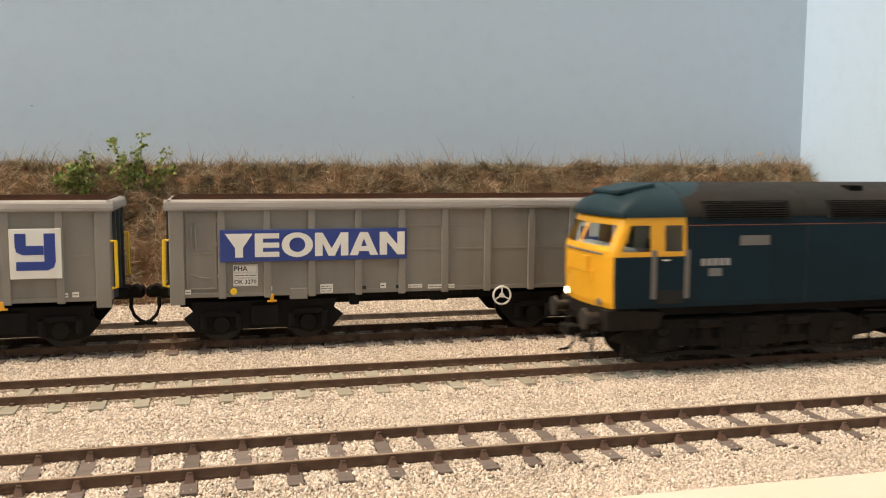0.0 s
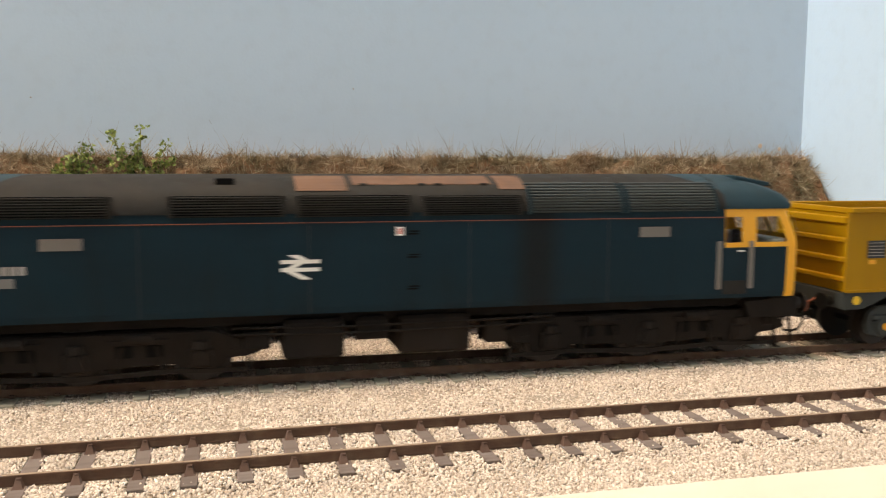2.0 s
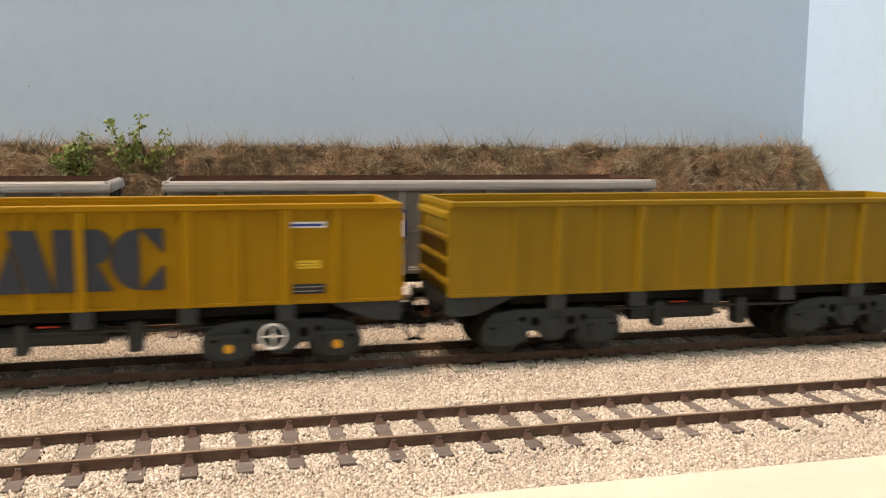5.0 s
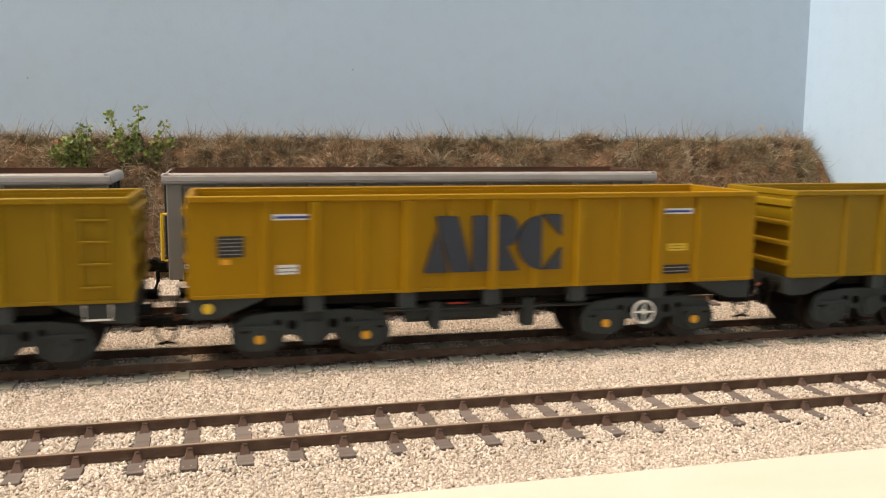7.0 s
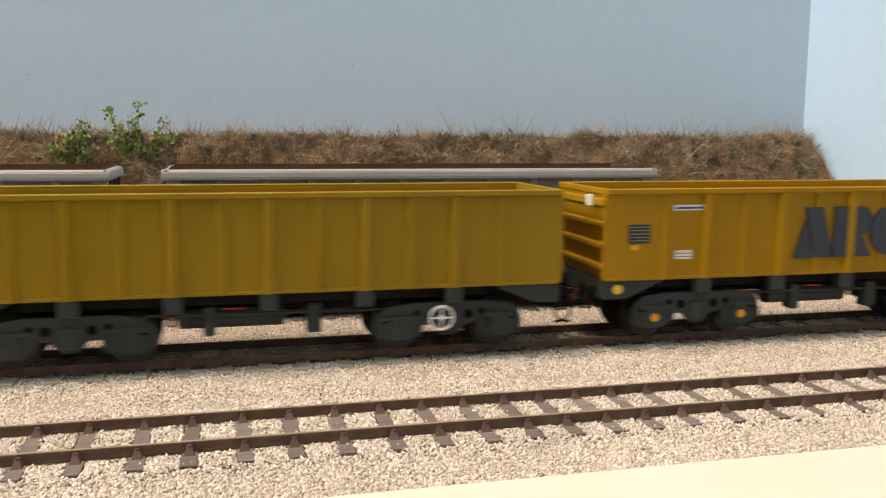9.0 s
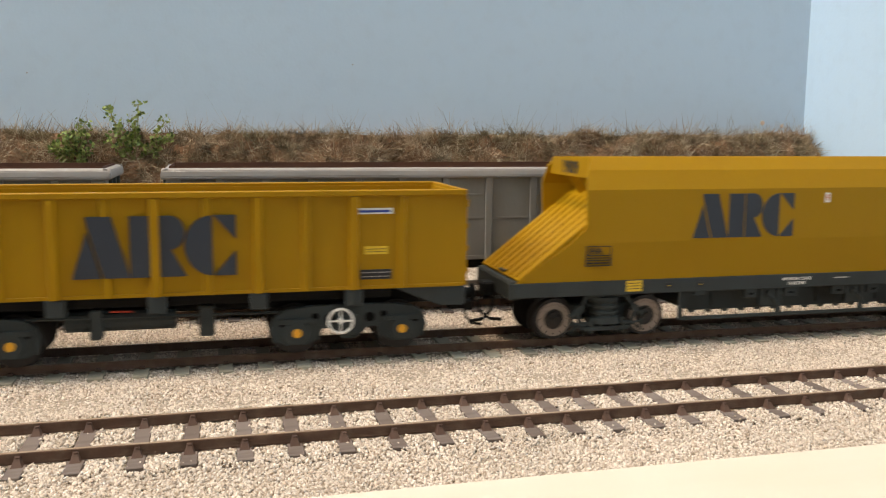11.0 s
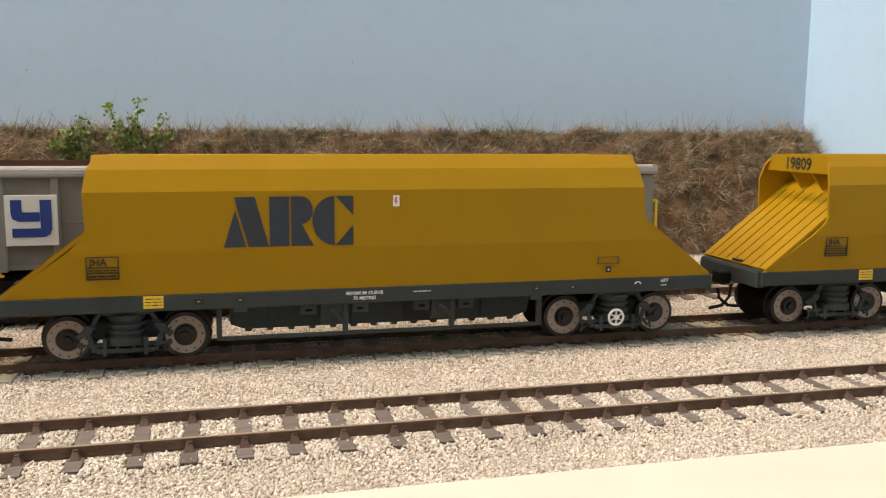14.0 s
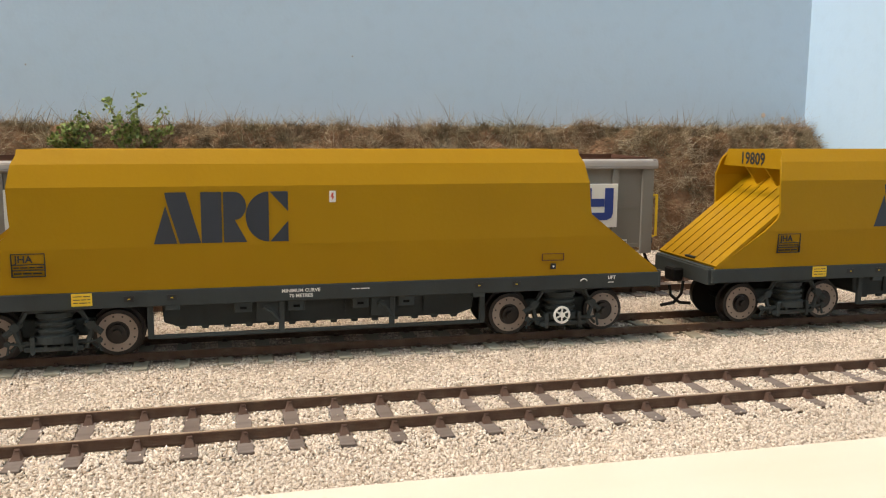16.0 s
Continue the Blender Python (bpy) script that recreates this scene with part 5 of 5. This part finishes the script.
    text_bars(6.5, 11, 15.2, 16.3, 1, y - .03, M["white"], t, 31)
    lettering("LIFT", .85, 77.5, y - .05, 16.1, M["white"], t)
    text_bars(76.5, 78.5, 14.4, 15.3, 1, y - .03, M["white"], t, 33)
    part("lift_mark", tube([(69.4 + 1.0 * math.cos(a), y - .1, 15 + 1.0 * math.sin(a)) for a in [radians(20 + 20 * i) for i in range(8)]], .16, 5), M["white"], t)
    return t


# ---------------------------------------------------------------- grey wagons in the siding
GREY_RIBS = [-64.6, -50.8, -36.9, -22.0, -7.8, 6.6, 21.2, 36.6, 51.2, 66.0]


def grey_wagon(x, label):
    t = thing("grey_wagon", x, C, 0, label, "wagon", "grey box wagons on the siding")
    L, W, Z0, Z1 = 80.2, 16.4, 15.3, 42.9
    for s in (-1, 1):
        part("side_panel", box(-L, L, *sorted((s * W, s * (W - .9))), Z0, Z1), M["wagon_grey"], t)
        part("end_panel", box(*sorted((s * L, s * (L - .9))), -W + .9, W - .9, Z0, Z1), M["wagon_grey"], t)
        part("side_lining", box(-L + 1.2, L - 1.2, *sorted((s * (W - .95), s * (W - 1.2))), Z0 + 1, 46.1), M["rust"], t, "rusty brown inside lining")
        part("end_lining", box(*sorted((s * (L - .95), s * (L - 1.2))), -W + 1.3, W - 1.3, Z0 + 1, 46.1), M["rust"], t, "rusty brown inside lining")
    part("floor_plate", box(-L + 1, L - 1, -W + 1, W - 1, Z0 + .2, Z0 + 1), M["rust"], t)
    rim = bmesh.new()
    for s in (-1, 1):
        add_prism(rim, [(s * (W - .8), 42.2), (s * (W + 1.3), 42.2), (s * (W + 1.5), 43.0), (s * (W + 1.2), 44.8), (s * (W + .4), 45.5), (s * (W - .8), 45.6)], -L - 1.2, L + 1.2, "x")
        add_prism(rim, [(s * (L - .8), 42.25), (s * (L + 1.2), 42.25), (s * (L + 1.6), 43.0), (s * (L + 1.2), 44.8), (s * (L + .4), 45.45), (s * (L - .8), 45.55)], -W - 1.0, W + 1.0, "y")
    bmesh.ops.bevel(rim, geom=list(rim.edges), offset=.22, segments=2, affect="EDGES")
    part("top_rail", rim, M["rim_grey"], t, "rounded pale grey top rail")
    for s in (-1, 1):
        for rx in GREY_RIBS:
            part("rib", box(rx - 1.15, rx + 1.15, *sorted((s * (W - .02), s * (W + 1.0))), Z0 - .6, 42.3, .2), M["wagon_grey"], t)
        for cx in (-L + 2.2, L - 2.2):
            part("corner_post", box(cx - 2.2, cx + 2.2, *sorted((s * (W - .02), s * (W + .95))), Z0 - 2.2, 42.3, .25), M["wagon_grey"], t)
        part("bottom_rail", box(-L, L, *sorted((s * (W - .02), s * (W + .45))), Z0 - .1, Z0 + 1.3, .12), M["wagon_grey"], t)
        creases = bmesh.new()
        for a, b in zip([-L + 4.4] + GREY_RIBS, GREY_RIBS + [L - 4.4]):
            add_box(creases, a + 1.3, b - 1.3, *sorted((s * (W - .02), s * (W + .22))), 28.6, 29.3, .06)
        for a in (6.6, -7.8):
            add_box(creases, a + 1.3, a + 13, *sorted((s * (W - .02), s * (W + .25))), 36.4, 37.0, .06)
        part("panel_crease", creases, M["wagon_grey"], t)
        # framed access door with hinges and a lever in the first bay
        pr = bmesh.new()
        for x0, x1, z0, z1 in ((-75.3, -74.7, 17.6, 41.4), (-66.7, -66.1, 17.6, 41.4), (-74.7, -66.7, 40.8, 41.4), (-74.7, -66.7, 17.6, 18.2)):
            add_box(pr, x0, x1, *sorted((s * (W - .02), s * (W + .42))), z0, z1, .1)
        door = part("access_door", pr, M["wagon_grey"], t)
        for x in (-73.6, -72.2):
            part("door_rod", tube([(x, s * (W + .35), 30.4), (x, s * (W + .35), 38.6)], .3, 5), M["wagon_grey"], door)
        part("door_lever", tube([(-74, s * (W + .4), 22.6), (-71, s * (W + .5), 21.4), (-68.4, s * (W + .4), 21.2)], .28, 5), M["wagon_grey"], door)
        for z in (21, 31, 38.6):
            part("hinge", box(-66.6, -65.4, *sorted((s * (W - .02), s * (W + .7))), z, z + 1.1, .1), M["wagon_grey"], door)
        ends = bmesh.new()
        for y in (-10, 0, 10):
            add_box(ends, *sorted((s * (L - .02), s * (L + 1))), y - 1, y + 1, Z0, 42.8, .2)
        part("end_post", ends, M["frame_grey"], t)
        for y in (-1, 1):
            yy = y * (W + .4)
            part("end_handrail", tube([(s * (L + .1), yy, 33.2), (s * (L + 1.5), yy, 33.4), (s * (L + 1.6), yy, 19.2), (s * (L + .1), yy, 19)], .55, 6), M["bright_yellow"], t, "bright yellow end handrail")
        hb = box(min(s * 79, s * 84), max(s * 79, s * 84), -4.5, 4.5, 13.6, 17.2, .5)
        add_box(hb, min(s * 82, s * 88.4), max(s * 82, s * 88.4), -3, 3, 13.6, 17.2, .9)
        add_cyl(hb, (s * 85.5, -3, 16), 1.6, 6, "y", 10)
        cp = part("coupling", hb, M["black"], t, "black buckeye coupling")
        loop = tube([(s * 84.4, -4, 14.2), (s * 84.3, -4.2, 11), (s * 85.2, -4.4, 8.4), (s * 87, -4.4, 6.6), (s * 89.4, -4.4, 5.7), (s * 92, -4.4, 5.6)], .6, 6)
        part("loop", loop, M["black"], cp)
    part("centre_sill", box(-78, 78, -5, 5, 10.5, 15.6, .3), M["black"], t)
    for cx in (-51.6, 51.6):
        bo = part("bogie", box(-6, 6, -12, 12, 6, 13, .5), M["black"], t, "grimy black two-axle bogie")
        bo.location = (cx * MM, 0, 0)
        for s in (-1, 1):
            out = [(-23, 13.6), (23, 13.6), (22, 10.4), (25, 8.2), (21, 3.6), (14, 2.6), (7, 4.4), (-7, 4.4), (-14, 2.6), (-21, 3.6), (-25, 8.2), (-22, 10.4)]
            part("side_frame", prism(out, *sorted((s * 12.6, s * 14)), "y", .3), M["black"], bo)
            for ax in (-13.5, 13.5):
                bits = bmesh.new()
                add_cyl(bits, (ax, s * 14, 6.2), 3, s * 1.2, "y", 16, 2.5)
                add_box(bits, ax - 5, ax + 5, *sorted((s * 14, s * 15)), 8.5, 10.8, .4)
                for q in (-5.4, 5.4):
                    add_cyl(bits, (ax + q, s * 14.6, 5), 1.1, 4.5, "z", 10)
                part("axle_box", bits, M["black"], bo)
            part("spring_cover", box(-4.5, 4.5, *sorted((s * 13.8, s * 15.2)), 5.4, 12.4, .5), M["black"], bo)
        for ax in (-13.5, 13.5):
            ws = wheelset(cx + ax, 5.9, t)
            WHEELS.pop()
    hand_wheel(26, -18.4, 13.2, 3.3, 3, t)
    hanging = box(-24.6, -21.6, -15.5, -13, 11.2, 15.3, .3)
    add_box(hanging, -5, 13, -15.5, -12, 13.2, 15.3, .3)
    add_box(hanging, 2, 8, -15.5, -12, 11.8, 13.4, .3)
    part("brake_gear", hanging, M["black"], t)
    for cx in (-49.5, 49.8):
        hk = box(cx - 1.5, cx + 1.5, -17.4, -16.7, 13.2, 13.9, .2)
        add_box(hk, cx - .6, cx + .6, -17.4, -16.7, 13.7, 15.9, .2)
        part("tie_down_hook", hk, M["cab_yellow"], t, "orange-yellow tie-down hook")
    # boards and labels
    y = -W - 1.0
    board = part("name_board", box(-65.1, -6.4, y - .45, y + .05, 26.2, 36.2, .1), M["letter_blue"], t, "blue owner's board with white plain shapes")
    bm = bmesh.new()
    a, b = y - .56, y - .4

    def shape(pts, x0):
        add_prism(bm, [(x0 + u, 27.6 + v) for u, v in pts], a, b)

    h = 7.4
    shape([(0, h), (8.4, h), (5.4, 3), (5.4, 0), (3, 0), (3, 3)], -63.6)
    for v in (0, 2.9, 5.8):
        shape([(0, v), (7.5, v), (7.5, v + 1.6), (0, v + 1.6)], -54.6)
    for v in (1.6, 4.5):
        shape([(0, v), (2.5, v), (2.5, v + 1.3), (0, v + 1.3)], -54.6)
    for k in range(24):
        q0, q1 = radians(15 * k), radians(15 * k + 15.2)
        shape([(4.7 + a * math.cos(q), 3.7 + b * math.sin(q)) for a, b, q in ((4.9, 3.9, q0), (4.9, 3.9, q1), (2.5, 2.3, q1), (2.5, 2.3, q0))], -46.2)
    for pts in ([(0, 0), (2.4, 0), (2.4, h), (0, h)], [(8.2, 0), (10.6, 0), (10.6, h), (8.2, h)], [(2.39, h), (5.3, 2.4), (5.3, 0), (4.3, 0), (2.39, 4)], [(8.21, h), (5.29, 2.4), (5.29, 0), (6.3, 0), (8.21, 4)]):
        shape(pts, -36)
    for pts in ([(0, 0), (2.6, 0), (4.6, 5.4), (4.6, h), (3.3, h)], [(9.2, 0), (6.6, 0), (4.6, 5.4), (4.6, h), (5.9, h)], [(3.08, 1.3), (6.12, 1.3), (5.53, 2.9), (3.67, 2.9)]):
        shape(pts, -25)
    for pts in ([(0, 0), (2.4, 0), (2.4, h), (0, h)], [(5.8, 0), (8.2, 0), (8.2, h), (5.8, h)], [(2.39, h), (2.39, 4.2), (5.81, 0), (5.81, 3.2)]):
        shape(pts, -15.3)
    part("emblem", bm, M["white"], board)
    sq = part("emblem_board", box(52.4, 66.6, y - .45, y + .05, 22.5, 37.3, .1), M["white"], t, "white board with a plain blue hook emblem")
    bm = bmesh.new()
    for pts in ([(54, 35.9), (57, 35.9), (57, 32.3), (61.8, 32.3), (61.8, 29.6), (56, 29.6), (54.4, 30.4), (54, 32)], [(61.9, 35.9), (65, 35.9), (65, 27.4), (64.4, 25.8), (62.8, 25), (54.2, 25), (54.2, 27.6), (61.9, 27.6)]):
        add_prism(bm, pts, a, b)
    part("emblem", bm, M["letter_blue"], sq)
    p = plate("data_panel", -61.3, -53.8, 18.5, 25.2, -W - .02, M["wagon_grey"], t, "pale data panel with black writing", .2)
    fr = bmesh.new()
    for q in ((-61.3, -53.8, 25, 25.2), (-61.3, -53.8, 22.6, 22.8), (-61.3, -53.8, 20.9, 21.1), (-61.3, -53.8, 18.5, 18.7), (-61.3, -61.1, 18.5, 25.2), (-54, -53.8, 18.5, 25.2)):
        add_box(fr, q[0], q[1], -W - .35, -W - .1, q[2], q[3])
    part("outline", fr, M["white"], p)
    for z0, z1 in ((22.9, 24.9), (21.2, 22.5), (18.8, 20.8)):
        part("field", box(-61, -54.1, -W - .3, -W - .1, z0, z1), M["white"], p)
    lettering("PHA", 1.5, -59, -W - .34, 23.9, M["label_black"], p)
    text_bars(-60.7, -54.4, 21.3, 22.4, 1, -W - .3, M["label_black"], p, 41)
    lettering("OK 3270", 1.25, -57.6, -W - .34, 19.75, M["label_black"], p)
    for lx, lw, lh, lz in ((-77.3, 1.7, 1.4, 16.4), (-74.9, 1.7, 1.4, 16.4), (-50.4, 1.9, 1.5, 16.7), (-32.3, 4, 2.8, 15.6), (-14, 1.8, 1.7, 16.6), (-3.4, 4.6, 1.2, 16.4), (5.4, 9, 1.3, 16), (70, 1.8, 1.5, 16.6), (67, 1.8, 1.3, 16.6)):
        lb = plate("small_label", lx - lw / 2, lx + lw / 2, lz, lz + lh, -W - .5, M["white"], t, "small white stencil label", .25)
        text_bars(lx - lw / 2 + .2, lx + lw / 2 - .2, lz + .25, lz + lh - .25, 1 if lh < 2 else 3, -W - .78, M["label_black"], lb, int(lx * 7) % 90)
    for lx in (-20.8, -8.6):
        plate("dark_label", lx - 1.2, lx + 1.2, 16.4, 17.5, -W - .5, M["label_black"], t, "small black label", .25)
    part("yellow_disc", cyl((-61.2, -W - .4, 16.9), 1.05, -.4, "y", 18), M["bright_yellow"], t, "round yellow label")
    part("bracket_plate", box(-44, -38.4, -W - .75, -W, 13.9, 17.4, .15), M["wagon_grey"], t)
    return t


grey = grey_wagon(63.4, "grey open box wagon with blue owner's board in the siding")
grey_b = copy_thing(grey, pose((63.4 - 177.2) * MM, C * MM, 0))
loco = locomotive()
boxes = [box_wagon(True, "mustard yellow box wagon with slate emblem and yellow axle caps"),
         box_wagon(False, "plain olive-yellow ribbed box wagon with a side ladder", ladder=True)]
hop = hopper_wagon("19809", "yellow aggregate hopper wagon with sloping ends and exposed wheels")


def copy_vehicle(ob):
    """A second vehicle with wheelsets of its own to turn."""
    c = copy_thing(ob, pose(0, B * MM, 0))
    done = {o for o, *_ in WHEELS}
    for o in c.children:
        if o.name.startswith("wheelset") and o not in done:
            src = min((w for w in WHEELS if w[3] is ob), key=lambda w: abs(w[1] * MM - o.location.x))
            WHEELS.append((o, src[1], src[2], c))
    return c


boxes.append(copy_vehicle(boxes[0]))
boxes.append(box_wagon(False, "plain olive-yellow ribbed box wagon without any emblem"))
boxes.append(box_wagon(True, "mustard yellow box wagon with slate emblem and white end tag", tag=True))
hop_b = copy_vehicle(hop)
TRAIN = [(loco, 21.0)] + [(b, 235.0 + 166.2 * i) for i, b in enumerate(boxes)] + [(hop, 1082.0), (hop_b, 1282.0)]

# ---------------------------------------------------------------- movement
# seconds and millimetres: where the locomotive's emblem stands along the track
RUN = [(0, 201.7), (.5, 157.6), (1, 111.3), (1.5, 64.5), (2, 18.6), (2.5, -27.4), (3, -73), (3.5, -118.4), (4, -164.1), (4.2, -182.6), (6.3, -418.8), (6.5, -441.8), (7, -499.4), (7.5, -555),
       (8, -610.2), (8.5, -666.6), (9, -723.4), (9.2, -745.4), (11.3, -938.6), (11.5, -951.2), (12, -979.1), (12.5, -1001.0), (13, -1018.3), (13.5, -1031.6), (14, -1041.7), (14.5, -1048.8), (15, -1053.4), (15.5, -1056.1), (16, -1057.7)]


def run_at(t):
    """Smooth monotone curve through RUN."""
    ts, xs = zip(*RUN)
    d = [(xs[i + 1] - xs[i]) / (ts[i + 1] - ts[i]) for i in range(len(ts) - 1)]
    h = [ts[i + 1] - ts[i] for i in range(len(ts) - 1)]
    i = max(0, min(len(d) - 1, int(np.searchsorted(ts, t, "right")) - 1))

    def slope(k):
        if k == 0:
            return d[0]
        if k == len(d):
            return d[-1] * .7
        w1, w2 = 2 * h[k] + h[k - 1], h[k] + 2 * h[k - 1]
        return (w1 + w2) / (w1 / d[k - 1] + w2 / d[k])

    q = (t - ts[i]) / h[i]
    a, b = slope(i), slope(i + 1)
    return ((2 * q ** 3 - 3 * q * q + 1) * xs[i] + (q ** 3 - 2 * q * q + q) * h[i] * a + (3 * q * q - 2 * q ** 3) * xs[i + 1] + (q ** 3 - q * q) * h[i] * b)


def motions():
    steps = [k / 10 for k in range(161)]
    where = {t: run_at(t) for t in steps}
    for vehicle, offset in TRAIN:
        walk(vehicle, [(t, pose((where[t] + offset) * MM, B * MM, 0)) for t in steps])
    turns = [k / 15 for k in range(241)]
    rolled = {t: run_at(t) for t in turns}
    for w, x, r, _ in WHEELS:
        walk(w, [(t, pose(x * MM, 0, r * MM, 0, math.degrees(rolled[t] / r), 0)) for t in turns])


motions()
